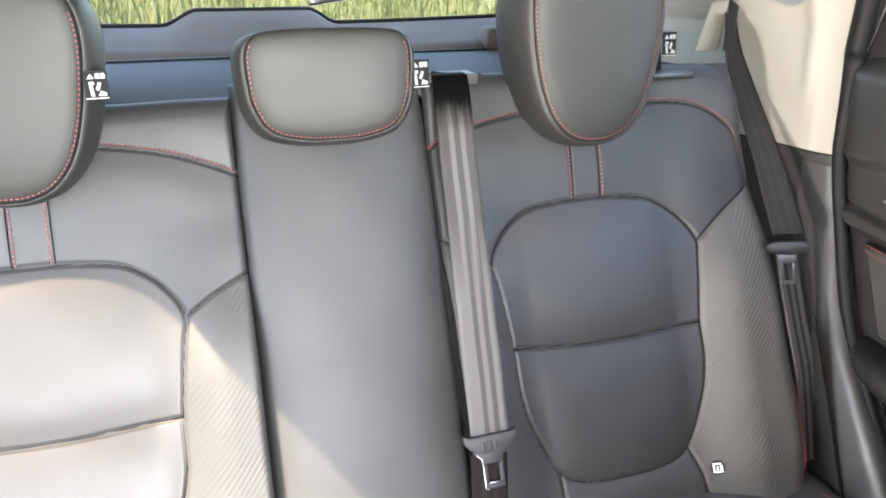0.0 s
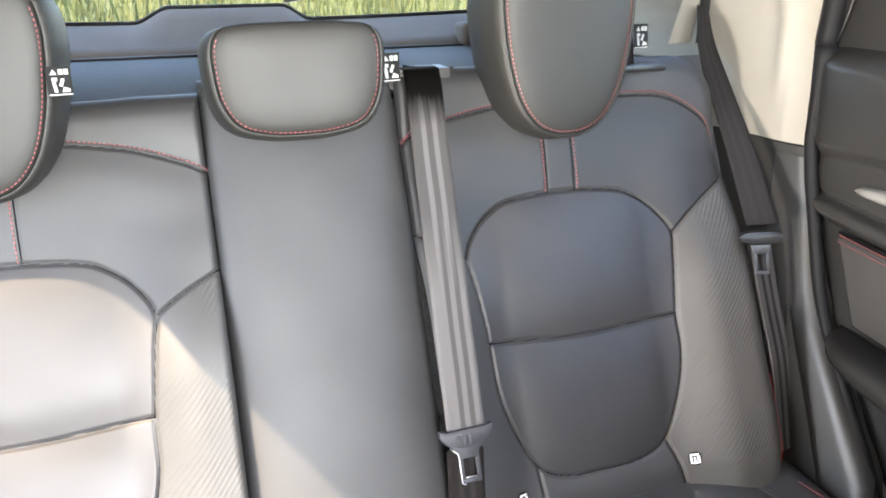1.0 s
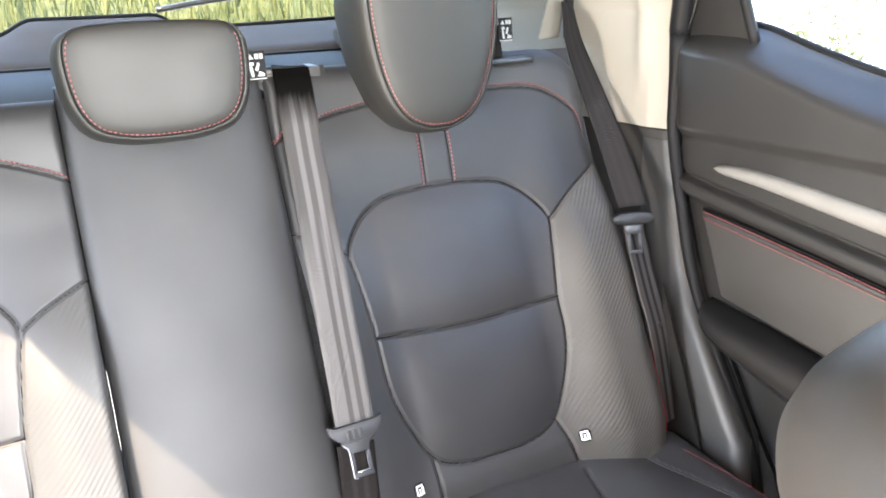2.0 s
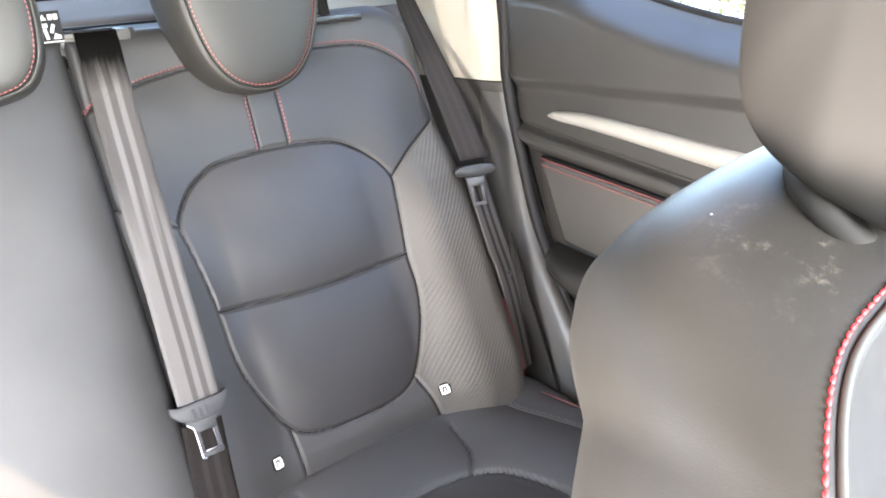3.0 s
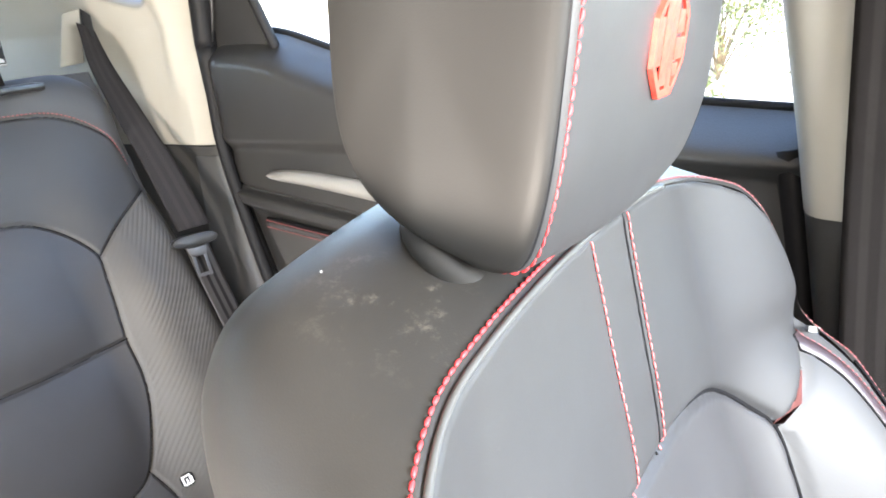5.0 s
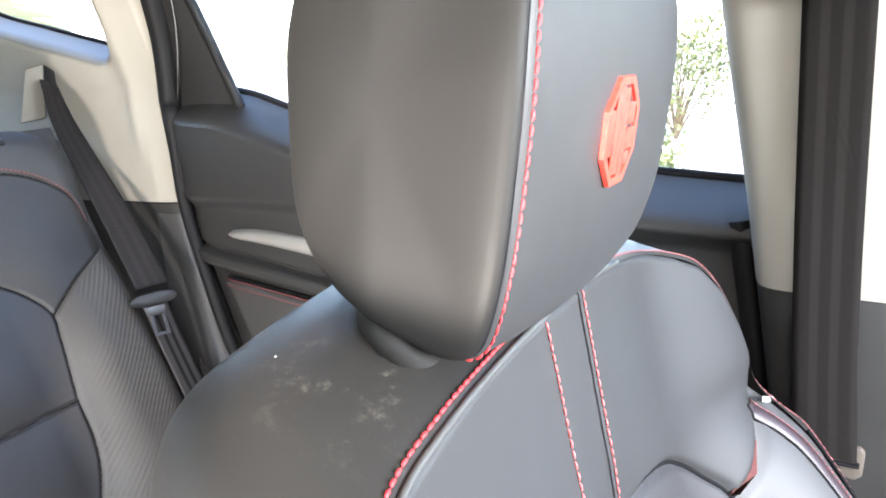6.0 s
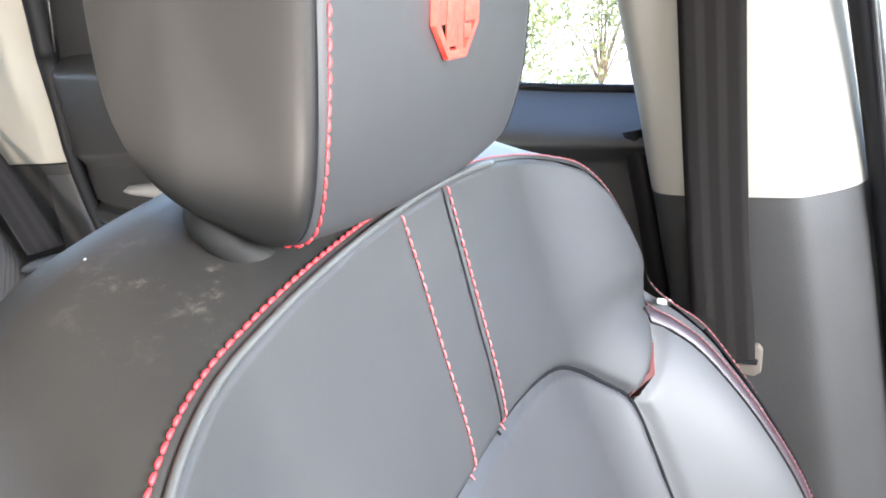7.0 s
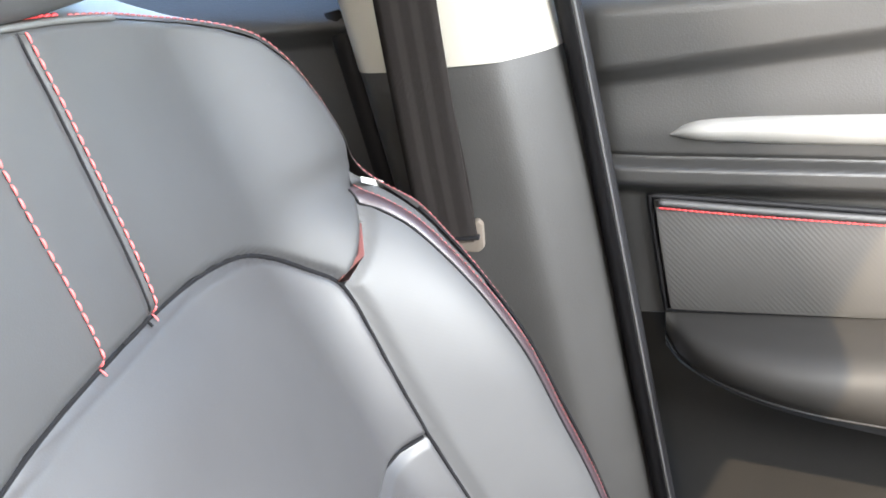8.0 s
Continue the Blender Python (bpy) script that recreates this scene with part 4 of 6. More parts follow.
def front_height(x, z):
    seam = far_from(x, z, FINSERT, True)
    within = inside(x, z, FINSERT)
    for line in FWINGS:
        seam = np.minimum(seam, far_from(x, z, line))
    fold = np.minimum(far_from(x, z, FWINGS[0]), far_from(x, z, FWINGS[1]))
    seam = np.where(within, np.minimum(seam, far_from(x, z, FCROSS)), seam)
    tuck = far_from(x, z, FTUCKS[1])
    half = np.interp(z, RIM_Z, RIM_W)
    top = np.interp(np.abs(x), RIM_W[::-1], RIM_Z[::-1])
    rim = np.maximum(np.minimum(half - np.abs(x), (top - z)), 0)
    rim = np.minimum(rim, far_from(np.abs(x), z, RIM_LINE))
    ins = far_from(x, z, FINSERT, True)
    h = 0.012 + np.where(within, 0.004 * np.clip(1 - (x / 0.178) ** 2, 0, 1) * np.clip(1 - (np.where(z > 0.51, z - 0.602, z - 0.40) / np.where(z > 0.51, 0.093, 0.11)) ** 4, 0, 1), 0.0) - 0.004 * side_of(ins, within) - 0.008 * pull(x, z, [np.vstack([FINSERT, FINSERT[:1]]), FCROSS] + FWINGS, 0.018) + crease(seam, 0.006, 0.0026)
    h = h - 0.006 * np.exp(-fold / 0.008) * ease((np.abs(x) - 0.18) / 0.05)
    h = h - 0.0012 * np.exp(-((tuck / 0.0022) ** 2)) + 0.0012 * noise_field(x * 13, z * 13)
    return h - rounding(rim, 0.0045)


RIM_LINE = np.array(list(zip(RIM_W, RIM_Z)) + [(0.0, 0.8265)])


def front_region(x, z):
    wing = np.interp(np.abs(x), FWINGS[1][:, 0], FWINGS[1][:, 1])
    r = np.where((z > wing) & (np.abs(x) > 0.174) | (z > 0.6) & (np.abs(x) <= 0.175), 0, np.where(x > 0, 1, 2))
    r = np.where((z < 0.31) & (np.abs(x) < 0.17), 5, r)
    within = inside(x, z, FINSERT)
    cross = np.interp(x, FCROSS[:, 0], FCROSS[:, 1])
    return np.where(within, np.where(z > cross, 3, 4), r)


a = np.linspace(-1, 1, 200)
z_rows = np.r_[np.linspace(0.24, 0.76, 170, endpoint=False), np.linspace(0.76, 0.8252, 60)]
w_rows = np.interp(z_rows, RIM_Z, RIM_W)
A = a[None] * w_rows[:, None]
B = np.repeat(z_rows[:, None], len(a), 1)
upholster(A, B, front_place, front_height, front_region, {
    0: ("shoulder_panel", LEATHER, ""), 1: ("bolster", TWILL_FINE, "ribbed leather side bolster"), 2: ("bolster", TWILL_FINE, "ribbed leather side bolster"),
    3: ("upper_insert", LEATHER_SMOOTH, "smooth leather insert"), 4: ("lower_insert", LEATHER_SMOOTH, "smooth leather insert"), 5: ("lower_panel", LEATHER, "")}, front_seat)

for line in (np.vstack([FINSERT, FINSERT[:1]]), FCROSS, *FWINGS, FTUCKS[1]):
    p, nn_ = on_surface(line, front_place, front_height)
    p = p + np.where((nn_[:, 1] > 0)[:, None], -nn_, nn_) * (0.0014 if line is not FTUCKS[1] else 0.0002)
    part("seam", tube("seam", p, 0.0015 if line is not FTUCKS[1] else 0.0009, SEAM, 6), front_seat)

# The side, top and back wrap round from the face's rim.
rim = curve([(-w, z) for w, z in zip(RIM_W, RIM_Z)] + [(0.0, 0.8265)] + [(w, z) for w, z in zip(RIM_W[::-1], RIM_Z[::-1])], 260)
rim_p = front_place(rim[:, 0], rim[:, 1], np.full(len(rim), 0.0095))
tang = frames_along(rim)
soft = np.vstack([np.repeat(tang[:1], 21, 0), tang, np.repeat(tang[-1:], 21, 0)])
soft = np.stack([np.convolve(soft[:, k], np.ones(43) / 43, "valid") for k in (0, 1)], 1)
soft /= np.linalg.norm(soft, axis=1)[:, None]
away = np.stack([-soft[:, 1], soft[:, 0]], 1)
topness = ease((rim[:, 1] - 0.785) / 0.030)
SIDE = [(0.000, 0.0), (0.0025, 0.0008), (0.005, 0.004), (0.0075, 0.020), (0.008, 0.038), (0.005, 0.057), (-0.002, 0.077), (-0.014, 0.097), (-0.032, 0.116), (-0.056, 0.131), (-0.084, 0.141)]
TOP = [(0.000, 0.0), (0.0012, 0.0008), (0.003, 0.004), (0.010, 0.022), (0.019, 0.042), (0.0245, 0.063), (0.023, 0.083), (0.012, 0.102), (-0.006, 0.120), (-0.031, 0.134), (-0.062, 0.143)]
rings = []
lowness = np.where(rim[:, 0] > 0, 1 - ease((rim[:, 1] - 0.645) / 0.03), 0.0)
ROLL = [0.0, 0.0035, 0.009, 0.016, 0.016, 0.014, 0.012, 0.010, 0.008, 0.006, 0.004]          # the bolsters' sides roll outwards
for (es, ds), (et, dt), er in zip(SIDE, TOP, ROLL):
    e, d = es + (et - es) * topness + er * lowness, ds + (dt - ds) * topness
    e = e + np.where(rim[:, 0] < 0, 0.016, 0.009) * ease(ds / 0.03) * np.clip((0.735 - rim[:, 1]) / 0.11, -0.7, 1.2) * (1 - topness)
    rings.append(rim_p + np.stack([away[:, 0] * e, d * (1 + 1.3 * np.clip(0.79 - rim[:, 1], 0, 0.3)), away[:, 1] * e], 1))
rings.append(rings[-1] * [0.35, 1, 0.35] + [SEAT_X * 0.65, 0.012, 0.55 * 0.65])
V = np.vstack(rings)
n = len(rim)
F = [(i * n + j, (i + 1) * n + j, (i + 1) * n + j + 1, i * n + j + 1) for i in range(len(rings) - 1) for j in range(n - 1)]
part("side_gusset", mesh("side_gusset", V, F, LEATHER_DUSTY), front_seat, "dusty black leather side")
cord = rim_p + np.stack([away[:, 0] * 0.0002, np.full(n, -0.0015), away[:, 1] * 0.0002], 1)
inner = rim[:, 0] < 0.10
part("piping", tube("piping", cord[inner], 0.0015, PIPING), front_seat, "thin grey-black piping")
outer = (rim[:, 0] > 0.2) & (rim[:, 1] < 0.655)
part("seam", tube("seam", cord[outer], 0.0013, SEAM, 6), front_seat)
row = rings[1] + (rings[2] - rings[1]) * 0.55
nrm = np.stack([away[:, 0], np.full(n, -0.25), away[:, 1]], 1)
near = rim[:, 0] < 0.06
part("stitching", stitches("stitching", (row + nrm * 0.0004)[near], nrm[near], THREAD, 0.0048, 0.00074, 0.88), front_seat, "bright red thread")
part("stitching", stitches("stitching", (row + nrm * 0.0002)[~near], nrm[~near], THREAD_DULL, 0.0052, 0.0005, 0.80), front_seat, "dull red thread")
for line, dx in ((FTUCKS[0], 0.0), (FTUCKS[1], 0.0042)):
    p, nn_ = on_surface(line + [dx, 0], front_place, front_height, 0.0004)
    nn_ = np.where((nn_[:, 1] > 0)[:, None], -nn_, nn_)
    part("stitching", stitches("stitching", p, nn_, THREAD_PALE, 0.0054, 0.0006, 0.84), front_seat, "bright red thread")
# small red gores where shoulder, insert and bolster meet
for s in (-1, 1):
    tri = np.array([(s * 0.177, 0.6345), (s * 0.181, 0.6315), (s * 0.196, 0.6438), (s * 0.212, 0.6585), (s * 0.193, 0.6455)])
    p, nn_ = on_surface(tri, front_place, front_height, 0.004)
    part("gore", slab("gore", [tuple(q) for q in p], (0, -1, 0.2), 0.0016, GORE, 0.0003), front_seat, "small red leather gore")
# welt band down the outer bolster's edge: dark piping, a strip of maroon-tinted leather and a row of red stitches
for s in (-1, 1):
    zz = np.linspace(0.25, 0.681, 72)
    ww = smooth_at(zz, RIM_Z, RIM_W)
    strip = []
    for inset, lift in ((0.0270, 0.0002), (0.0262, 0.0013), (0.0205, 0.0020), (0.0150, 0.0013), (0.0140, 0.0002)):
        p, nn_ = on_surface(np.stack([s * (ww - inset), zz], 1), front_place, front_height)
        strip.append(p + np.where((nn_[:, 1] > 0)[:, None], -nn_, nn_) * lift)
    k = len(zz)
    F = [(i * k + j, i * k + j + 1, (i + 1) * k + j + 1, (i + 1) * k + j) for i in range(4) for j in range(k - 1)]
    part("welt_band", mesh("welt_band", np.vstack(strip), F, WELT), front_seat, "maroon-tinted leather welt band")
    part("piping", tube("piping", strip[0], 0.0011, SEAM, 6), front_seat)
    part("stitching", stitches("stitching", strip[3], np.repeat([[s * 0.6, -0.8, 0.0]], k, 0), THREAD_DULL, 0.0044, 0.0006, 0.8, 0.5), front_seat, "dull red thread")
part("label_tab", slab("label_tab", [(0.580, 0.176, 0.6895), (0.624, 0.176, 0.6705), (0.622, 0.176, 0.6660), (0.580, 0.176, 0.6850)], (0, 1, 0), 0.001, INK, 0.0003), front_seat, "small white sewn-in tab")
part("back_cover", boxed("back_cover", (0.21, 0.24, 0.26), (0.50, 0.325, 0.74), CARPET, 0.03, 4), front_seat)
part("seat_base", boxed("seat_base", (0.12, -0.42, 0.16), (0.59, 0.16, 0.33), LEATHER, 0.05, 4), front_seat)
part("seat_frame", boxed("seat_frame", (0.16, -0.36, 0.0), (0.55, 0.12, 0.18), GLOSS, 0.01), front_seat)
crumb = V[np.argmin(np.hypot(V[:, 0] - 0.216, V[:, 1] - 0.282) + 3 * (V[:, 2] < 0.8))]
part("lint", slab("lint", [tuple(crumb + np.array(q) * 0.0004) for q in ((-1, -1, -0.2), (1, -1, 0.3), (1, 1, 0.3), (-1, 1, -0.2))], (0, 0, 1), 0.0006, INK, 0.0002), front_seat, "white speck of lint")

# Headrest: a band that wraps over front, top, back and underside, closed by two domed side panels.
front_rest = thing("headrest", "grey-black leather front headrest with red stitching and octagonal badge", "headrest")
fr_m = pose(0.353, 0.202, 0.900, 8, 1.0, 4.6)
PROFILE = curve([(0.0, 0.0), (0.0005, 0.04), (0.006, 0.075), (0.022, 0.100), (0.050, 0.110), (0.078, 0.104), (0.097, 0.080), (0.105, 0.04), (0.104, 0.008), (0.101, -0.020), (0.095, -0.040), (0.082, -0.053), (0.060, -0.061), (0.038, -0.067), (0.021, -0.070), (0.009, -0.063), (0.0018, -0.034)], 140, closed=True)


def rest_half(y, z):
    """Half the headrest's breadth along its side seam."""
    return 0.105 - 0.005 * ease((-0.02 - z) / 0.055) - 0.010 * ease((z - 0.03) / 0.08) - 0.016 * ease((y - 0.05) / 0.06)


half_w = rest_half(PROFILE[:, 0], PROFILE[:, 1])
heart = np.array([0.058, 0.02])
spread = np.r_[-1.0, -0.985, -0.96, np.linspace(-0.9, 0.9, 15), 0.96, 0.985, 1.0]
sink = np.r_[0.004, 0.0012, 0.0, np.zeros(15), 0.0, 0.0012, 0.004]
out_n = PROFILE - heart
out_n = out_n / np.linalg.norm(out_n, axis=1)[:, None]
rows = []
for s, k in zip(spread, sink):
    swell = 0.006 * (1 - s * s) - k
    q = PROFILE + out_n * swell
    rows.append(np.stack([half_w * s, q[:, 0], q[:, 1]], 1))
n = len(PROFILE)
band = mesh("front_panel", np.vstack(rows), [(i * n + j, (i + 1) * n + j, (i + 1) * n + (j + 1) % n, i * n + (j + 1) % n) for i in range(len(rows) - 1) for j in range(n)], LEATHER)
band.transform(fr_m)
part("front_panel", band, front_rest)
for s in (-1, 1):
    caps = []
    for k, bulge in ((0.985, -0.002), (0.992, 0.0008), (0.985, 0.0022), (0.955, 0.0036), (0.90, 0.0048), (0.80, 0.0060), (0.66, 0.0070), (0.48, 0.0076), (0.28, 0.0079), (0.1, 0.0080)):
        q = heart + (PROFILE - heart) * k
        caps.append(np.stack([s * (half_w * 1.0 + bulge), q[:, 0], q[:, 1]], 1))
    flat = np.mean(half_w)
    caps = [np.stack([c[:, 0] + s * (flat - half_w) * ease((i - 3) / 6.0), c[:, 1], c[:, 2]], 1) for i, c in enumerate(caps)]
    cap = ring_mesh("side_panel", caps[::-1], VINYL)
    cap.transform(fr_m)
    part("side_panel", cap, front_rest)
    groove = np.stack([s * (half_w - 0.0006), *(PROFILE + out_n * -0.0022).T], 1)
    part("seam", tube("seam", [fr_m @ Vector(p) for p in groove], 0.0017, SEAM, 6, closed=True), front_rest)
    seam = np.stack([s * (half_w - 0.0055), *(PROFILE + out_n * 0.0008).T], 1)
    seam = np.vstack([seam, seam[:1]])
    nrm = np.column_stack([np.zeros(n), out_n])
    nrm = np.vstack([nrm, nrm[:1]])
    if s < 0:
        part("stitching", stitches("stitching", [fr_m @ Vector(p) for p in seam], [fr_m.to_3x3() @ Vector(p) for p in nrm], THREAD, 0.0048, 0.00062, 0.84), front_rest, "bright red thread")
for s in (-1, 1):
    part("post", tube("post", [(0.357 + s * 0.05, 0.262, 0.86), (0.357 + s * 0.05, 0.264, 0.80), (0.357 + s * 0.05, 0.266, 0.74)], 0.0055, CHROME, 10), front_rest, "bright steel post")
# A rolled lip runs round the back of the headrest's foot and dives into the seat's top at both ends.
lip = [(0.268, 0.243, 0.818), (0.2555, 0.247, 0.832), (0.254, 0.255, 0.8395), (0.264, 0.268, 0.8432), (0.288, 0.283, 0.847), (0.322, 0.291, 0.850), (0.357, 0.294, 0.851)]
lip = curve(lip + [(0.388, 0.297, 0.847), (0.412, 0.296, 0.838), (0.424, 0.294, 0.822)], 70) + [-0.001, 0, 0.001]
part("collar", tube("collar", lip, 0.0078, VINYL, 16), front_rest, "rolled leather collar under the headrest")
# octagonal badge, as plain red shapes
BADGE_AT = fr_m @ pose(-0.014, -0.0045, 0.009)
cut = [(math.cos(math.pi / 8 + k * math.pi / 4), math.sin(math.pi / 8 + k * math.pi / 4)) for k in range(8)]
ring_v = [(x * r, y, z * r) for r, y in ((0.0240, -0.0030), (0.0205, -0.0030), (0.0243, -0.001), (0.0202, -0.001)) for x, z in cut]
ring_f = [f for k in range(8) for f in ((k, (k + 1) % 8, 8 + (k + 1) % 8, 8 + k), (k, 16 + k, 16 + (k + 1) % 8, (k + 1) % 8), (8 + k, 8 + (k + 1) % 8, 24 + (k + 1) % 8, 24 + k))]
ring_me = mesh("badge", ring_v, ring_f, BADGE, smooth=False)
ring_me.transform(BADGE_AT)
badge = part("badge", ring_me, front_rest, "red embroidered octagonal badge")
for x0, x1, z0, z1 in ((-0.0195, -0.0120, -0.009, 0.0095), (-0.0112, -0.0015, -0.0175, 0.0185), (-0.0015, 0.0060, -0.0205, 0.0175), (0.0068, 0.0195, -0.0085, 0.0005), (0.0068, 0.0170, 0.0022, 0.0115), (0.0068, 0.0145, -0.0150, -0.0095)):
    q = [BADGE_AT @ Vector(p) for p in ((x0, -0.0022, z0), (x1, -0.0022, z0), (x1, -0.0022, z1), (x0, -0.0022, z1))]
    part("badge_bar", slab("badge_bar", q, fr_m.to_3x3() @ Vector((0, -1, 0)), 0.0007, BADGE, 0.0002), badge)

# ---------------------------------------------------------------- doors and pillars


def sheet(name, Y, Z, X, mat, parent, label="", keep=None):
    """A moulded door surface x = f(y, z) over a grid; keep picks its cells."""
    P = np.stack([X, Y, Z], -1)
    rows, cols = Y.shape
    index = np.arange(rows * cols).reshape(rows, cols)
    q = np.stack([index[:-1, :-1], index[:-1, 1:], index[1:, 1:], index[1:, :-1]], 2)
    q = q[keep] if keep is not None else q.reshape(-1, 4)
    used, inv = np.unique(q, return_inverse=True)
    ob = part(name, mesh(name, P.reshape(-1, 3)[used], inv.reshape(-1, 4), mat), parent, label)
    return ob


def door(name, label, y_back, y_front, edge, sill, crease, ledge, strip, insert, arm, x0, pocket, thread):
    """A door's inner trim on the car's right: moulded panel, bright strip, ribbed insert, armrest, sill.
    The lists hold (y, z) along each feature, from the rear end to the front."""
    d = thing(name, label, "car door", kind="structure")
    along = lambda pts: (lambda y: np.interp(-y, [-p[0] for p in pts], [p[1] for p in pts]))
    top, crz, lez = along(sill), along(crease), along(ledge)
    # panel between rear edge and front, from the floor to the sill
    ny, nz = 120, 420
    t = np.linspace(0, 1, ny)
    zs = np.linspace(0, 1, nz)
    zrow = 0.10 + zs * 1.0
    Z = np.zeros((nz, ny))
    Y = np.zeros((nz, ny))
    for i, s in enumerate(zs):
        for_top = 0.08 + s * (0.96 - 0.08)
        yb = np.interp(for_top, [p[1] for p in edge], [p[0] for p in edge])
        y = yb + (y_front - yb) * t
        Y[i] = y
        Z[i] = 0.08 + s * (top(y) - 0.08)
    c, l = crz(Y), lez(Y)
    X = np.full(Y.shape, x0)
    X = X + 0.060 * ease((Z - top(Y) + 0.046) / 0.055) ** 1.2          # sill rolls outwards to the glass
    X = X + 0.013 * ease((c - Z) / 0.022) - 0.004 * ease((c - Z - 0.02) / 0.05)   # recess under the crease
    X = X + 0.005 * ease((l + 0.007 - Z) / 0.004) * ease((Z - l + 0.001) / 0.004) - 0.014 * ease((l + 0.001 - Z) / 0.005)   # dark joint, then a ledge
    X = X + 0.018 * ease((l - 0.014 - Z) / 0.020)
    X = X + 0.020 * ease((0.36 - Z) / 0.2) + 0.004 * ease((0.2 - Z) / 0.1)
    X = X + (0.012 if pocket else 0.028) * ease((arm[2] - 0.004 - Z) / 0.006)                  # lower panel stands back
    X = X + 0.010 * np.exp(-np.abs(Y - Y[:, :1]) / 0.012)               # rear edge rolls outwards
    sheet("panel", Y, Z, X, DOOR, d, "dark grey soft plastic panel")
    edge_line = np.stack([X[:, 0] + 0.002, Y[:, 0] + 0.003, Z[:, 0]], 1)
    part("edge_seal", tube("edge_seal", edge_line[::4], 0.006, BLACK), d, "black rubber seal")
    glass_line = np.stack([X[-1] + 0.004, Y[-1], Z[-1] + 0.002], 1)
    part("waist_seal", tube("waist_seal", glass_line[::3], 0.005, BLACK), d, "black rubber waist seal")
    # bright strip
    up, low = zip(*strip)
    ys = [p[0] for p in up]
    n = 50
    yy = np.linspace(ys[0], ys[-1], n)
    tz = smooth_at(-yy, [-y for y in ys], [p[1] for p in up])
    bz = smooth_at(-yy, [-y for y in ys], [p[1] for p in low])
    ring = []
    for k, (f, dx) in enumerate(((0.0, 0.004), (0.05, -0.004), (0.2, -0.009), (0.5, -0.012), (0.8, -0.010), (0.95, -0.005), (1.0, 0.004))):
        blunt = ease((ys[0] - yy) / 0.02)
        ring.append(np.stack([x0 + 0.011 + dx * (0.3 + 0.7 * blunt), yy, bz + (tz - bz) * f], 1))
    V = np.vstack(ring)
    F = [(i * n + j, i * n + j + 1, (i + 1) * n + j + 1, (i + 1) * n + j) for i in range(6) for j in range(n - 1)]
    part("trim_strip", mesh("trim_strip", V, F, SILVER), d, "satin silver trim strip")
    # ribbed insert with its stitched upper edge
    q = [(x0 + 0.010, y, z) for y, z in insert]
    ins = part("insert_panel", slab("insert_panel", q, (-1, 0, 0), 0.009, TWILL_DOOR, 0.003), d, "ribbed dark grey insert panel")
    gap = np.array([(x0 + 0.0075, y, z) for y, z in insert])
    gap = np.array([0, *gap.mean(0)[1:]]) + (gap - [0, *gap.mean(0)[1:]]) * [1, 1.012, 1.05]
    gap = np.vstack([np.linspace(a, b, 12, endpoint=False) for a, b in zip(gap, np.roll(gap, -1, 0))])
    part("insert_gap", tube("insert_gap", gap, 0.0028, BLACK, closed=True), ins, "dark joint round the insert")
    top_edge = curve([(x0 - 0.0002, insert[0][0] - 0.004, insert[0][1] - 0.004)] + [(x0 - 0.0002, y, z - 0.005) for y, z in insert[-1:0:-1] if z > insert[0][1] - 0.06], 40)
    part("piping", tube("piping", top_edge + [0, 0, 0.0035], 0.0036, LEATHER), ins)
    part("stitching", stitches("stitching", top_edge + [-0.002, 0, -0.001], np.repeat([[-1.0, 0, 0.3]], len(top_edge), 0), thread, 0.0048, 0.0006, 0.9), ins, "red thread")
    if thread is THREAD_DARK:
        part("stitching", stitches("stitching", top_edge + [-0.002, 0, 0.0085], np.repeat([[-1.0, 0, 0.3]], len(top_edge), 0), thread, 0.0048, 0.0008), ins, "maroon thread")
    # armrest
    y0, y1, zt0, zt1, zl0, zl1, out = arm
    n, rows = 60, []
    yy = np.linspace(y0, y1, n)
    f = (yy - y0) / (y1 - y0)
    swell = np.sqrt(np.clip(1 - (1 - np.clip(f / 0.22, 0, 1)) ** 2, 0, 1))
    zt, zl = zt0 + (zt1 - zt0) * f, zl0 + (zl1 - zl0) * np.clip(f, 0, 1) ** 0.8
    prof = [(0.0, 1.0), (0.35, 1.0), (0.7, 0.985), (0.9, 0.93), (0.99, 0.80), (1.0, 0.62), (0.93, 0.42), (0.74, 0.20), (0.45, 0.05), (0.0, 0.0)]
    for px, pz in prof:
        rows.append(np.stack([x0 + 0.020 - (0.018 + out * swell) * px, yy, zl + (zt - zl) * pz], 1))
    V = np.vstack(rows)
    F = [(i * n + j, (i + 1) * n + j, (i + 1) * n + j + 1, i * n + j + 1) for i in range(len(prof) - 1) for j in range(n - 1)]
    F += [tuple(i * n for i in range(len(prof))), tuple(i * n + n - 1 for i in range(len(prof)))[::-1]]
    a = part("armrest", mesh("armrest", V, F, VINYL), d, "padded black armrest")
    part("lower_seam", tube("lower_seam", rows[6] + [-0.0006, 0, 0], 0.0014, BLACK, 6), a)
    # map pocket
    if pocket:
        y2, z2, y3, z3 = pocket
        part("pocket_lip", slab("pocket_lip", [(x0 - 0.006, y2, z2), (x0 - 0.006, y2 - 0.012, z2), (x0 - 0.006, y3 - 0.012, z3), (x0 - 0.006, y3, z3)], (1, 0, 0), 0.02, DOOR, 0.003), d)
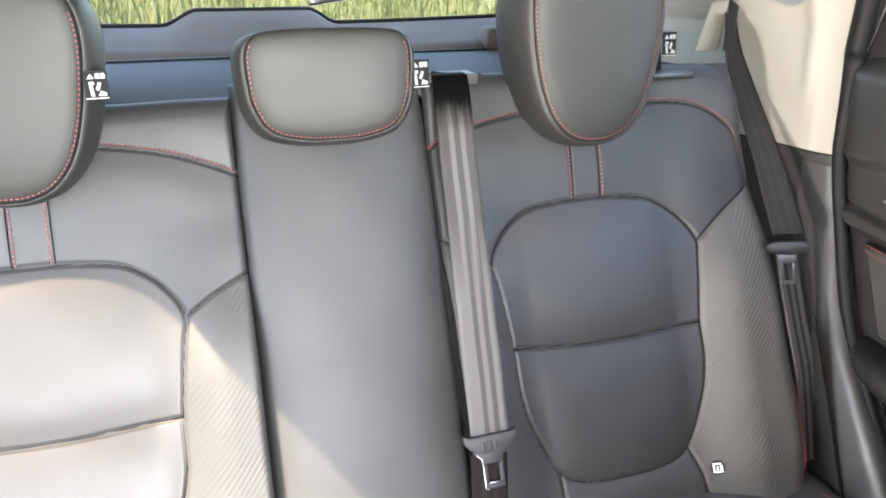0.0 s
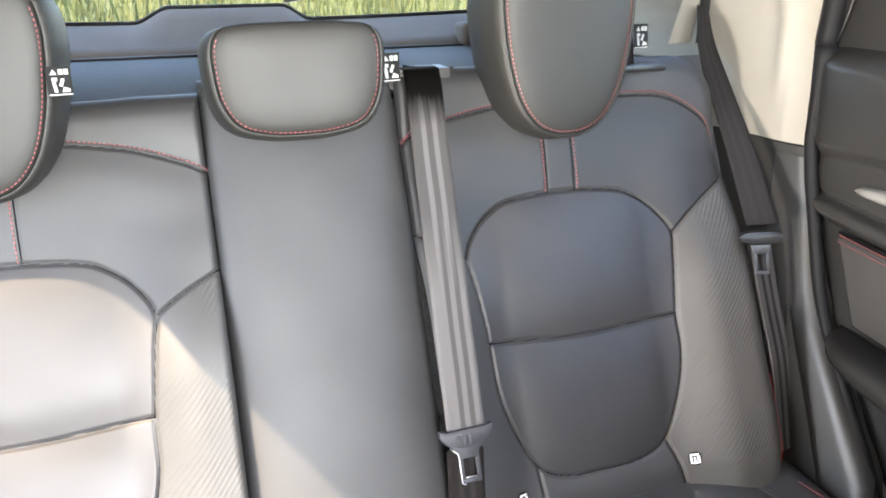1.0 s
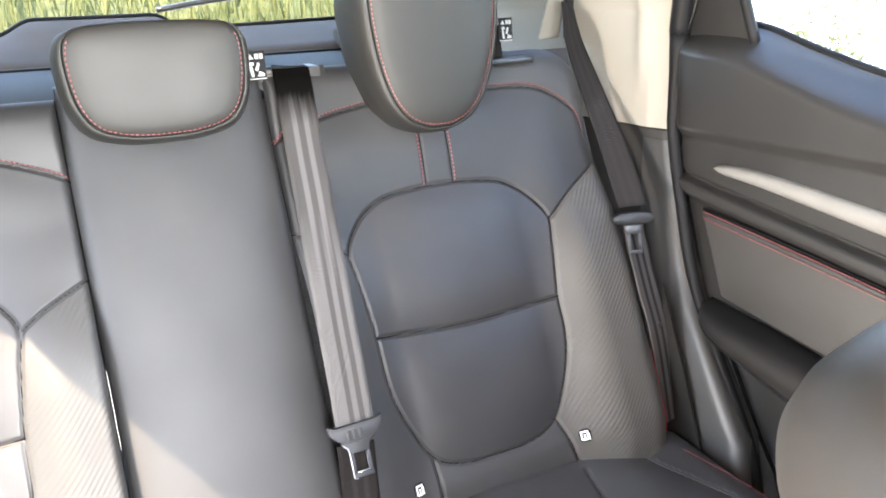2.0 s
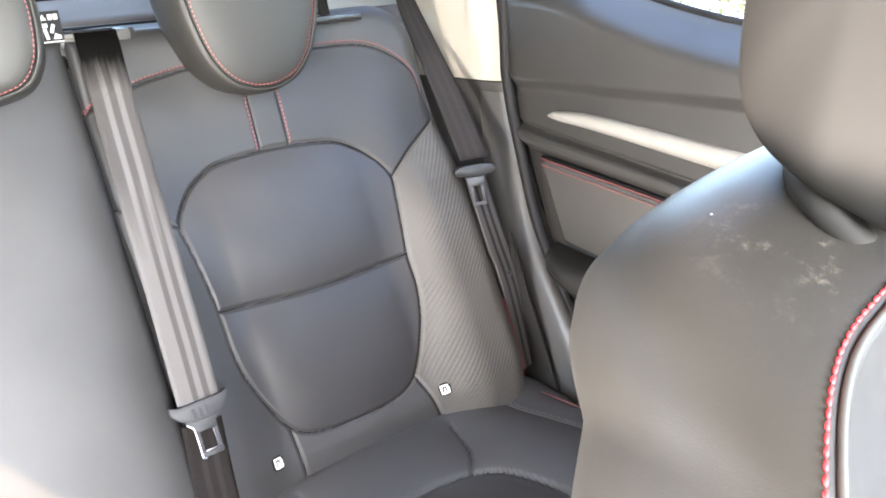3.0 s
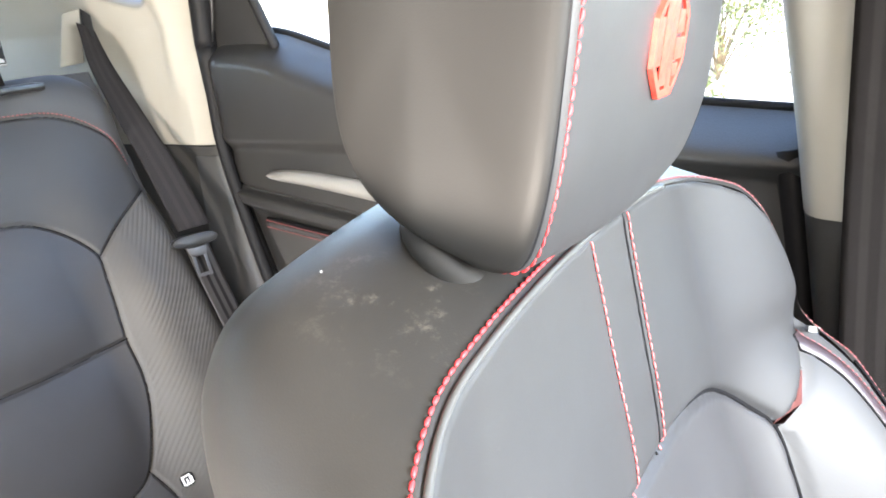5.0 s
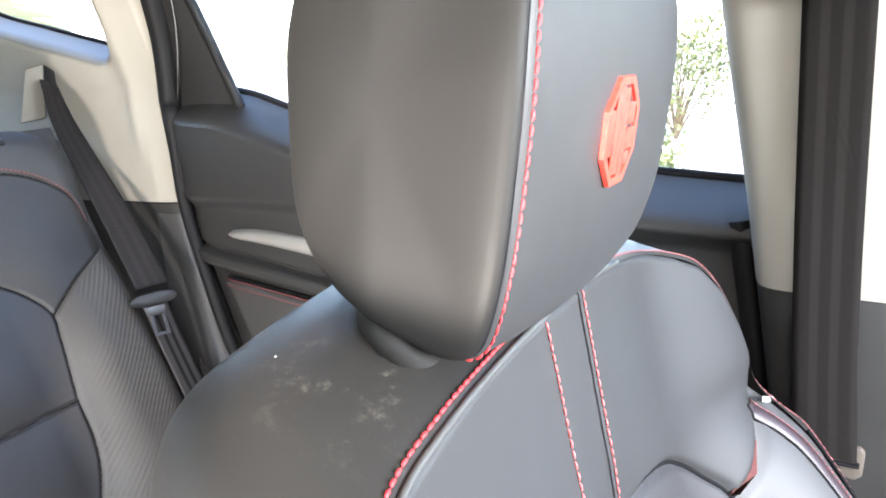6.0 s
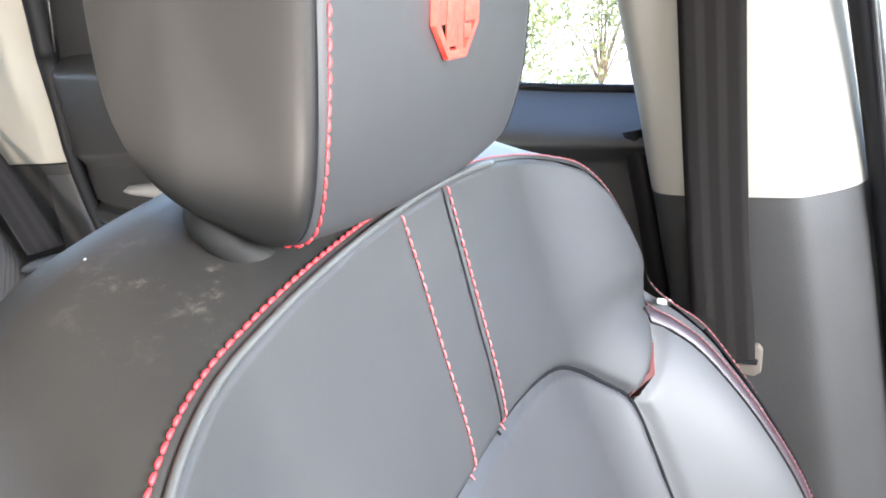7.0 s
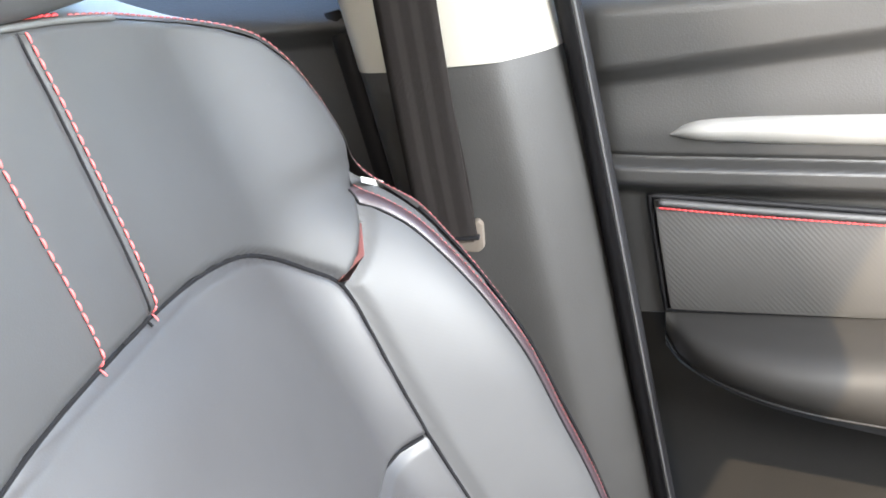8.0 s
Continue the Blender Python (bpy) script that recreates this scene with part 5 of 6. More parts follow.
        # Flat black plate in place of the pocket's shaded inside.
        part("pocket", slab("pocket", [(x0 + 0.002, y2 - 0.012, z2 - 0.004), (x0 + 0.002, y2 - 0.20, z2 - 0.04), (x0 + 0.002, y3 - 0.20, z3), (x0 + 0.002, y3 - 0.012, z3)], (1, 0, 0), 0.02, BLACK, 0), d, "black plate for the map pocket's shaded opening")
    # outer skin
    part("skin", boxed("skin", (x0 + 0.075, min(y_front, y_back) + 0.0, 0.06), (x0 + 0.11, max(y_front, y_back), 0.80), PAINT, 0.01), d)
    return d


door(
    "door_1", "closed rear door with dark grey trim, silver strip and red stitching", 0.98, 0.215,
    edge=[(0.70, 0.08), (0.756, 0.324), (0.838, 0.45), (0.904, 0.553), (0.949, 0.682), (0.977, 0.77), (0.979, 0.852), (0.985, 0.93), (0.985, 1.0)],
    sill=[(0.99, 0.918), (0.90, 0.912), (0.862, 0.905), (0.80, 0.886), (0.723, 0.866), (0.66, 0.853), (0.60, 0.844), (0.45, 0.829), (0.31, 0.817), (0.20, 0.810)],
    crease=[(0.99, 0.774), (0.594, 0.781), (0.2, 0.776)],
    ledge=[(0.99, 0.704), (0.951, 0.701), (0.574, 0.660), (0.2, 0.622)],
    strip=[((0.897, 0.7235), (0.897, 0.7215)), ((0.88, 0.731), (0.88, 0.717)), ((0.80, 0.733), (0.80, 0.711)), ((0.585, 0.7185), (0.585, 0.689)), ((0.30, 0.700), (0.30, 0.663))],
    insert=[(0.903, 0.657), (0.856, 0.545), (0.70, 0.53), (0.36, 0.50), (0.36, 0.600), (0.599, 0.630), (0.75, 0.645)],
    arm=(0.882, 0.50, 0.533, 0.505, 0.500, 0.40, 0.050), x0=0.712, pocket=(0.700, 0.430, 0.640, 0.34), thread=THREAD_DARK)
door(
    "door_2", "closed front door with dark grey trim, silver strip and red stitching", 0.02, -0.95,
    edge=[(-0.05, 0.08), (-0.029, 0.292), (0.008, 0.48), (0.014, 0.62), (0.022, 0.717), (0.030, 0.80), (0.04, 1.0)],
    sill=[(0.04, 0.798), (-0.2, 0.792), (-0.95, 0.785)],
    crease=[(0.04, 0.714), (-0.195, 0.727), (-0.95, 0.74)],
    ledge=[(0.03, 0.633), (-0.203, 0.613), (-0.95, 0.565)],
    strip=[((-0.036, 0.652), (-0.036, 0.650)), ((-0.050, 0.660), (-0.050, 0.646)), ((-0.085, 0.6625), (-0.085, 0.640)), ((-0.20, 0.6570), (-0.20, 0.6295)), ((-0.6, 0.632), (-0.6, 0.596))],
    insert=[(-0.021, 0.594), (-0.034, 0.486), (-0.20, 0.474), (-0.75, 0.44), (-0.75, 0.52), (-0.208, 0.570), (-0.10, 0.584)],
    arm=(-0.030, -0.62, 0.481, 0.455, 0.440, 0.262, 0.085), x0=0.752, pocket=None, thread=THREAD)

# dark corner trim and division bar of the rear door's glass
corner = thing("corner_trim", "dark plastic corner trim beside the rear door's glass", "trim", kind="structure")
part("corner_panel", slab("corner_panel", [(0.744, 0.995, 0.872), (0.750, 0.874, 0.882), (0.718, 0.905, 1.02), (0.690, 0.928, 1.10), (0.690, 0.980, 1.10), (0.715, 0.988, 1.02)], (1, 0, 0), 0.009, GLOSS_SOFT, 0.003), corner)
part("glass_channel", tube("glass_channel", curve([(0.750, 0.870, 0.885), (0.719, 0.901, 1.02), (0.692, 0.924, 1.11)], 12), 0.007, BLACK), corner)
part("bright_line", tube("bright_line", curve([(0.728, 0.973, 0.905), (0.720, 0.953, 0.945), (0.712, 0.934, 1.01), (0.694, 0.920, 1.08)], 16), 0.0012, STEEL, 6), corner, "thin silver line")


def lofted(name, sections, mat, parent, label="", closed=False):
    """A skin through sections of equal count."""
    sections = [curve(s, 40) for s in sections]
    n = len(sections[0])
    V = np.vstack(sections)
    F = [(i * n + j, i * n + j + 1, (i + 1) * n + j + 1, (i + 1) * n + j) for i in range(len(sections) - 1) for j in range(n - 1)]
    return part(name, mesh(name, V, F, mat), parent, label)


def pillar_section(z, grow=0.0):
    """The B pillar's outline at a height, from its rear edge round to its front edge."""
    lean = 0.135 * (z - 0.745)
    inw = 0.0 if z < 0.80 else 0.10 * (z - 0.80)
    x = 0.676 - inw - grow
    return [(x + dx, y + lean, z) for dx, y in ((0.075, 0.214), (0.034, 0.210), (0.008, 0.197), (0.001, 0.165), (0.0, 0.130), (0.0, 0.103), (0.002, 0.092), (0.007, 0.084), (0.028, 0.063), (0.050, 0.050), (0.075, 0.043))]


b_pillar = thing("pillar_1", "middle body pillar, cream trim above and dark grey below", "pillar", kind="structure")
lofted("upper_trim", [pillar_section(z, 0.002) for z in (0.740, 0.7415, 0.80, 0.90, 1.0, 1.12, 1.24)], CREAM, b_pillar, "cream plastic upper trim")
lofted("lower_trim", [pillar_section(z, -0.001 if z > 0.738 else 0.0) for z in (0.05, 0.2, 0.35, 0.5, 0.62, 0.70, 0.736, 0.740)], DARK_MATT, b_pillar, "dark grey plastic lower trim")
part("front_seal", tube("front_seal", curve([(0.726, 0.036 + 0.135 * (z - 0.745), z) for z in (0.1, 0.4, 0.75)] + [(0.66, 0.075, 1.0)], 24), 0.010, BLACK), b_pillar, "black rubber door seal")
part("rear_seal", tube("rear_seal", curve([(0.728, 0.222 + 0.135 * (z - 0.745), z) for z in (0.1, 0.4, 0.70, 0.785)], 24), 0.012, BLACK), b_pillar, "black rubber door seal")
part("frame_edge", tube("frame_edge", curve([(0.7135, 0.031 + 0.135 * (z - 0.745), z) for z in (0.1, 0.4, 0.75)] + [(0.652, 0.066, 1.0)], 24), 0.0014, DARK, 6), b_pillar, "grey frame edge")
part("pillar_core", boxed("pillar_core", (0.745, 0.06, 0.05), (0.80, 0.20, 0.79), BLACK, 0.004), b_pillar)

front_belt = thing("front_seat_belt", "dark brown-grey striped front belt hanging down the middle pillar", "seat belt", group="seat belts")
line = curve([(0.634, 0.150, 1.03), (0.640, 0.150, 0.975), (0.650, 0.150, 0.87), (0.658, 0.149, 0.76), (0.662, 0.146, 0.66), (0.664, 0.143, 0.606)], 50)
part("webbing", strap("webbing", line, (0.12, 1, 0), 0.048, BELT_DARK), front_belt)
line = curve([(0.668, 0.142, 0.604), (0.671, 0.145, 0.66), (0.672, 0.15, 0.72)], 20)
part("webbing", strap("webbing", line, (0.12, 1, 0), 0.046, BELT_DARK), front_belt)
part("belt_stop", boxed("belt_stop", (0.660, 0.117, 0.6035), (0.667, 0.168, 0.6065), BLACK, 0.001), front_belt)
part("tongue", slab("tongue", [(0.674, 0.140, 0.592), (0.674, 0.120, 0.590), (0.674, 0.115, 0.594), (0.674, 0.114, 0.614), (0.674, 0.117, 0.618), (0.674, 0.121, 0.618), (0.674, 0.123, 0.600), (0.674, 0.140, 0.600)], (-1, 0, 0), 0.008, TAILGATE, 0.002), front_belt, "light grey plastic belt tongue")
guide = part("belt_guide", boxed("belt_guide", (0.618, 0.108, 0.968), (0.640, 0.192, 1.005), GLOSS, 0.008), front_belt, "black plastic belt guide")

# C pillar and rear side trim
c_pillar = thing("pillar_2", "rear body pillar with wide cream trim and dark grey foot", "pillar", kind="structure")


def side_section(z):
    """The rear side trim at a height, from the door's edge back to the tailgate."""
    inw = max(0.0, 0.32 * (z - 0.93))
    lean = -0.03 * (z - 0.76) if z > 0.85 else 0.0
    return [(0.742 - inw, 0.985 + lean, z), (0.725 - inw, 1.000 + lean, z), (0.716 - inw, 1.035 + lean, z), (0.712 - inw, 1.09, z), (0.700 - inw, 1.16, z), (0.684 - inw, 1.23, z), (0.668 - inw, 1.34, z), (0.650 - inw, 1.50, z), (0.62 - inw, 1.72, z)]


ALCOVE = curve([(1.060, 1.16), (1.061, 1.04), (1.066, 0.995), (1.082, 0.972), (1.105, 0.967), (1.15, 0.980), (1.242, 1.008), (1.36, 1.045), (1.40, 1.10), (1.38, 1.15), (1.30, 1.17), (1.18, 1.175), (1.09, 1.172)], 120, closed=True)


def side_x(y, z):
    """How far from the car's middle the rear side trim stands."""
    s = np.array(side_section(0.8))
    return np.interp(y, s[:, 1], s[:, 0]) - np.maximum(0.0, 0.32 * (z - 0.93))


ty = np.r_[0.985, 0.992, np.linspace(1.0, 1.46, 130), np.linspace(1.48, 1.72, 10)]
tz = np.linspace(0.760, 1.24, 130)
TY, TZ = np.meshgrid(ty, tz)
TX = side_x(TY, TZ)
rim_d = far_from(TY, TZ, ALCOVE, True)
in_alcove = inside(TY, TZ, ALCOVE)
TX = TX + 0.030 * np.where(in_alcove, 1.0, np.exp(-((rim_d / 0.0045) ** 2)))
TX = TX - 0.006 * np.exp(-(((TY - 1.052) / 0.012) ** 2)) * ease((TZ - 0.80) / 0.1)
trim_p = np.stack([TX, TY - 0.03 * np.maximum(TZ - 0.85, 0) * (TY < 1.05), TZ], -1)
idx = np.arange(TY.size).reshape(TY.shape)
quads = np.stack([idx[:-1, :-1], idx[:-1, 1:], idx[1:, 1:], idx[1:, :-1]], 2)[~inside((TY[:-1, :-1] + TY[1:, 1:]) / 2, (TZ[:-1, :-1] + TZ[1:, 1:]) / 2, ALCOVE)]
part("upper_trim", mesh("upper_trim", trim_p.reshape(-1, 3), quads, CREAM), c_pillar, "cream plastic trim")
lip_rings = []
for shrink, deep in ((1.07, -0.0012), (1.03, 0.002), (0.98, 0.026), (0.93, 0.055), (0.88, 0.070)):
    q = np.array([1.21, 1.09]) + (ALCOVE - [1.21, 1.09]) * shrink
    lip_rings.append(np.stack([side_x(q[:, 0], q[:, 1]) + deep, q[:, 0], q[:, 1]], 1))
part("window_alcove", ring_mesh("window_alcove", lip_rings, TAILGATE_PALE, False), c_pillar, "pale grey alcove of the rear quarter window")
part("alcove_seal", tube("alcove_seal", lip_rings[-1], 0.004, BLACK, closed=True), c_pillar, "black glass edge")
lofted("lower_trim", [[(x + 0.001, y, z) for x, y, _ in side_section(0.760)] for z in (0.20, 0.40, 0.60, 0.756, 0.760)], DARK_MATT, c_pillar, "dark grey plastic trim")
part("trim_joint", tube("trim_joint", curve([(x - 0.0006, y, 0.760) for x, y, _ in side_section(0.760)], 40), 0.0012, BLACK, 6), c_pillar)
# belt outlet in the cream trim
hood = part("belt_outlet", slab("belt_outlet", [(0.661, 1.222, 0.960), (0.680, 1.204, 0.966), (0.673, 1.210, 0.888), (0.646, 1.234, 0.884)], (-0.5, -0.85, 0), 0.010, CREAM, 0.004), c_pillar, "cream belt outlet")
part("slot", slab("slot", [(0.676, 1.197, 0.966), (0.686, 1.189, 0.955), (0.686, 1.190, 0.908), (0.674, 1.199, 0.886)], (-0.5, -0.85, 0), 0.006, BLACK, 0.001), hood)
# dark wheel arch cover beside the cushion
arch = thing("wheel_arch_trim", "dark moulded plastic trim between rear seat and door opening", "trim", kind="structure")
lofted("arch_cover", [
    [(0.715, 1.040, 0.745), (0.718, 1.015, 0.745), (0.724, 0.998, 0.745), (0.738, 0.988, 0.745)],
    [(0.708, 1.030, 0.66), (0.710, 0.990, 0.66), (0.717, 0.966, 0.66), (0.736, 0.952, 0.66)],
    [(0.694, 1.010, 0.58), (0.699, 0.958, 0.58), (0.708, 0.931, 0.58), (0.734, 0.924, 0.58)],
    [(0.676, 0.980, 0.52), (0.685, 0.915, 0.52), (0.697, 0.893, 0.52), (0.732, 0.893, 0.52)],
    [(0.660, 0.940, 0.45), (0.673, 0.865, 0.45), (0.687, 0.835, 0.45), (0.730, 0.848, 0.45)],
    [(0.657, 0.910, 0.36), (0.666, 0.830, 0.36), (0.676, 0.765, 0.36), (0.728, 0.778, 0.36)],
    [(0.657, 0.910, 0.10), (0.664, 0.810, 0.10), (0.672, 0.715, 0.10), (0.728, 0.720, 0.10)]], DARK, arch)
part("flank_panel", slab("flank_panel", [(0.655, 0.912, 0.56), (0.655, 0.885, 0.50), (0.655, 0.852, 0.428), (0.655, 0.81, 0.329), (0.655, 0.886, 0.288)], (1, 0, 0), 0.004, VINYL, 0.001), arch, "dark panel between seat and arch")
part("seal", tube("seal", curve([(0.728, 0.990, 0.90), (0.726, 0.988, 0.84), (0.722, 0.984, 0.77), (0.716, 0.955, 0.68), (0.712, 0.908, 0.553), (0.708, 0.842, 0.45), (0.706, 0.762, 0.324), (0.704, 0.70, 0.1)], 50), np.interp(np.linspace(0, 1, 51), [0, 0.12, 1], [0.0150, 0.009, 0.009]), BLACK), arch, "black rubber door seal")
part("upper_seal", tube("upper_seal", curve([(0.728, 0.990, 0.90), (0.722, 0.978, 0.98), (0.700, 0.962, 1.06), (0.672, 0.945, 1.13)], 24), np.linspace(0.0150, 0.0185, 25), BLACK), arch, "black rubber door seal")

# ---------------------------------------------------------------- rear: shelf, tailgate, window
shelf = thing("parcel_shelf", "dark blue-grey cloth parcel shelf behind the rear seats", "shelf")
part("shelf_board", boxed("shelf_board", (-0.58, 1.13, 0.842), (0.64, 1.60, 0.862), SHELF, 0.006), shelf)
part("shelf_hem", tube("shelf_hem", [(-0.57, 1.132, 0.853), (0.03, 1.131, 0.854), (0.63, 1.132, 0.853)], 0.010, SHELF), shelf)
part("shelf_rear_edge", boxed("shelf_rear_edge", (-0.57, 1.575, 0.862), (0.63, 1.598, 0.866), BLACK, 0.001), shelf)
tailgate = thing("tailgate", "grey plastic tailgate trim under the rear window", "tailgate", kind="structure")
hump = lambda x: 0.028 * (ease((x + 0.170) / 0.07) - ease((x - 0.105) / 0.06))
xs = np.linspace(-0.62, 0.68, 120)
rows = []
for y, z, k in ((1.60, 0.70, 0), (1.60, 0.868, 0), (1.612, 0.878, 0), (1.63, 0.882, 0), (1.66, 0.892, 0.2), (1.70, 0.903, 0.7), (1.735, 0.912, 1.0), (1.745, 0.913, 1.0), (1.75, 0.905, 1.0)):
    crown = -0.02 * ((xs - MID) / 0.65) ** 2
    rows.append(np.stack([xs, np.full(len(xs), y) + crown * 2, z - 0.006 + hump(xs) * k + 0.012 * ((xs - MID) / 0.6) ** 2], 1))
V = np.vstack(rows)
n = len(xs)
part("tailgate_trim", mesh("tailgate_trim", V, [(i * n + j, i * n + j + 1, (i + 1) * n + j + 1, (i + 1) * n + j) for i in range(len(rows) - 1) for j in range(n - 1)], TAILGATE), tailgate)
part("glass_seal", tube("glass_seal", rows[-2] + [0, 0.004, 0.003], 0.004, BLACK), tailgate, "black glass edge")
part("tailgate_skin", boxed("tailgate_skin", (-0.66, 1.78, 0.2), (0.72, 1.82, 0.88), PAINT, 0.02), tailgate)
wiper = part("rear_wiper", tube("rear_wiper", curve([(0.12, 1.80, 0.945), (0.25, 1.80, 0.962), (0.42, 1.79, 0.972)], 20), 0.006, GLOSS), tailgate, "rear wiper arm outside the glass")
for x, mat_ in ((0.44, CREAM), (-0.38, CREAM)):
    part("shelf_hook", boxed("shelf_hook", (x - 0.02, 1.56, 0.862), (x + 0.03, 1.62, 0.905), TAILGATE, 0.012, 3), tailgate)

# ---------------------------------------------------------------- shell of the car
floor = part("floor", boxed("floor", (-0.74, -1.5, -0.04), (0.80, 1.80, 0.0), CARPET, 0.005), None)
tagged(floor, "dark carpeted car floor", "floor", kind="structure")
roof = part("ceiling", boxed("ceiling", (-0.545, -0.44, 1.205), (0.605, 1.62, 1.24), HEADLINER, 0.01), None)
tagged(roof, "pale cloth headliner", "ceiling", kind="structure")
bulkhead = part("wall_front", boxed("wall_front", (-0.74, -1.45, 0.0), (0.80, -1.38, 0.86), DARK, 0.01), None)
tagged(bulkhead, "plain dark bulkhead closing the cabin", "wall", kind="structure")
dash = part("dashboard", boxed("dashboard", (-0.72, -1.38, 0.45), (0.78, -0.85, 0.84), DARK, 0.05, 4), None)
tagged(dash, "plain dark dashboard closing the cabin", "dashboard", kind="structure")
# The gap between these unseen walls is left for the added low lamp.
for nm, y0, y1 in (("wall_left_rear", 0.86, 1.80), ("wall_left_dash", -1.40, 0.12)):
    left_wall = part(nm, boxed(nm, (-0.74, y0, 0.0), (-0.66, y1, 0.83), DOOR, 0.02, 3), None)
    tagged(left_wall, "plain dark unseen side wall beside a gap left for light", "wall", kind="structure")
left_sill = part("door_sill", boxed("door_sill", (-0.75, 0.10, -0.04), (-0.65, 0.88, 0.12), DARK, 0.015), None)
tagged(left_sill, "dark unseen sill under the gap left for light", "sill", kind="structure")
right_wall = part("wall_right", boxed("wall_right", (0.735, 0.98, 0.0), (0.80, 1.80, 0.90), PAINT, 0.01), None)
tagged(right_wall, "body side behind the rear door", "wall", kind="structure")
# Unseen wall where a window would be, added to keep light off the headrest.
left_front = part("wall_left_front", slab("wall_left_front", [(-0.66, -1.38, 0.82), (-0.66, 0.14, 0.82), (-0.56, 0.20, 1.22), (-0.56, -0.44, 1.22)], (-1, 0, 0), 0.05, DARK, 0.005), None)
tagged(left_front, "plain dark unseen wall added to block light at the far front side", "wall", kind="structure")
lpost = part("pillar_3", slab("pillar_3", [(-0.63, 0.05, 0.82), (-0.63, 0.20, 0.82), (-0.545, 0.26, 1.22), (-0.545, 0.13, 1.22)], (-1, 0, 0), 0.05, CREAM, 0.01), None)
tagged(lpost, "cream middle pillar on the far side", "pillar", kind="structure")
lrear = part("pillar_4", slab("pillar_4", [(-0.64, 1.0, 0.82), (-0.60, 1.72, 0.82), (-0.52, 1.62, 1.22), (-0.545, 0.98, 1.22)], (-1, 0, 0), 0.05, CREAM, 0.01), None)
tagged(lrear, "cream rear pillar on the far side", "pillar", kind="structure")
# Unseen occluder; its edge is traced back along the sun from the insert's seam.
left_corner = part("corner_left", slab("corner_left", [(-0.600, y, z) for y, z in [(1.03, 0.82), (0.912, 0.82)] + [tuple(q) for q in curve([(0.912, 0.83), (0.904, 0.95), (0.880, 1.045), (0.848, 1.118), (0.815, 1.160), (0.770, 1.172)], 24)] + [(0.77, 1.22), (1.03, 1.22)]], (-1, 0, 0), 0.02, DARK, 0.002), None)
tagged(left_corner, "unseen dark window-frame corner shaped to cut the sun patch", "window frame", kind="structure")
for nm, x, s in (("rail_left", -0.545, -1), ("rail_right", 0.605, 1)):
    r = part(nm, boxed(nm, (min(x, x + s * 0.05), -0.47, RAIL_Z), (max(x, x + s * 0.05), 1.66, 1.235), CREAM, 0.008), None)
    tagged(r, "cream roof rail above the doors", "roof rail", kind="structure")
for nm, x, s in (("a_pillar", -0.60, -1), ("a_pillar", 0.66, 1)):
    r = part(nm, tube(nm, curve([(x - s * 0.06, -0.47, 1.21), (x + s * 0.02, -0.85, 1.03), (x + s * 0.08, -1.30, 0.82)], 20), 0.032, CREAM), None)
    tagged(r, "cream windscreen pillar", "pillar", kind="structure")
header = part("roof_header", boxed("roof_header", (-0.56, -0.452, 1.195), (0.62, -0.40, 1.24), CREAM, 0.01), None)
tagged(header, "cream roof header above the windscreen", "trim", kind="structure")
rheader = part("rear_header", boxed("rear_header", (-0.53, 1.60, 1.18), (0.59, 1.66, 1.24), CREAM, 0.01), None)
tagged(rheader, "cream rear roof header above the rear window", "trim", kind="structure")


def pane(name, corners, label):
    """A sheet of glass between its frame."""
    a, b, c = (Vector(p) for p in corners[:3])
    nrm = (b - a).cross(c - a).normalized()
    ob = part(name, slab(name, corners, nrm, 0.004, GLASS, 0), None)
    ob.visible_shadow = False
    return tagged(ob, label, "window", kind="structure")


pane("window_1", [(-0.60, 1.752, 0.90), (0.66, 1.752, 0.90), (0.57, 1.63, 1.20), (-0.51, 1.63, 1.20)], "rear window glass")
pane("window_2", [(0.772, 0.22, 0.80), (0.772, 0.88, 0.80), (0.660, 0.90, 1.19), (0.660, 0.26, 1.19)], "rear door glass")
pane("window_3", [(0.778, -0.90, 0.78), (0.778, 0.05, 0.78), (0.640, 0.10, 1.19), (0.640, -0.55, 1.19)], "front door glass")

# ---------------------------------------------------------------- outside
ground = part("ground", mesh("ground", [(-400, -400, -0.36), (400, -400, -0.36), (400, 400, -0.36), (-400, 400, -0.36)], [(0, 1, 2, 3)], GRAVEL), None)
tagged(ground, "pale sunlit gravel ground", "ground", kind="structure")
rng = np.random.default_rng(5)


def blades(name, count, area, tall, mat, label):
    V, F = [], []
    for k in range(count):
        x, y = rng.uniform(area[0], area[1]), area[2] + (area[3] - area[2]) * rng.random() ** 1.4
        g = float(bank(x, y))
        h, w, a = rng.uniform(*tall), rng.uniform(0.006, 0.016), rng.uniform(0, math.pi)
        dx, dy, bx, by = math.cos(a) * w, math.sin(a) * w, rng.normal() * 0.12 * h, rng.normal() * 0.12 * h
        b = len(V)
        V += [(x - dx, y - dy, g), (x + dx, y + dy, g), (x + bx + dx * 0.6, y + by + dy * 0.6, g + h * 0.6), (x + bx - dx * 0.6, y + by - dy * 0.6, g + h * 0.6), (x + bx * 2.2, y + by * 2.2, g + h)]
        F += [(b, b + 1, b + 2, b + 3), (b + 3, b + 2, b + 4)]
    ob = part(name, mesh(name, V, F, mat, smooth=False), None)
    return tagged(ob, label, "grass", kind="stuff")


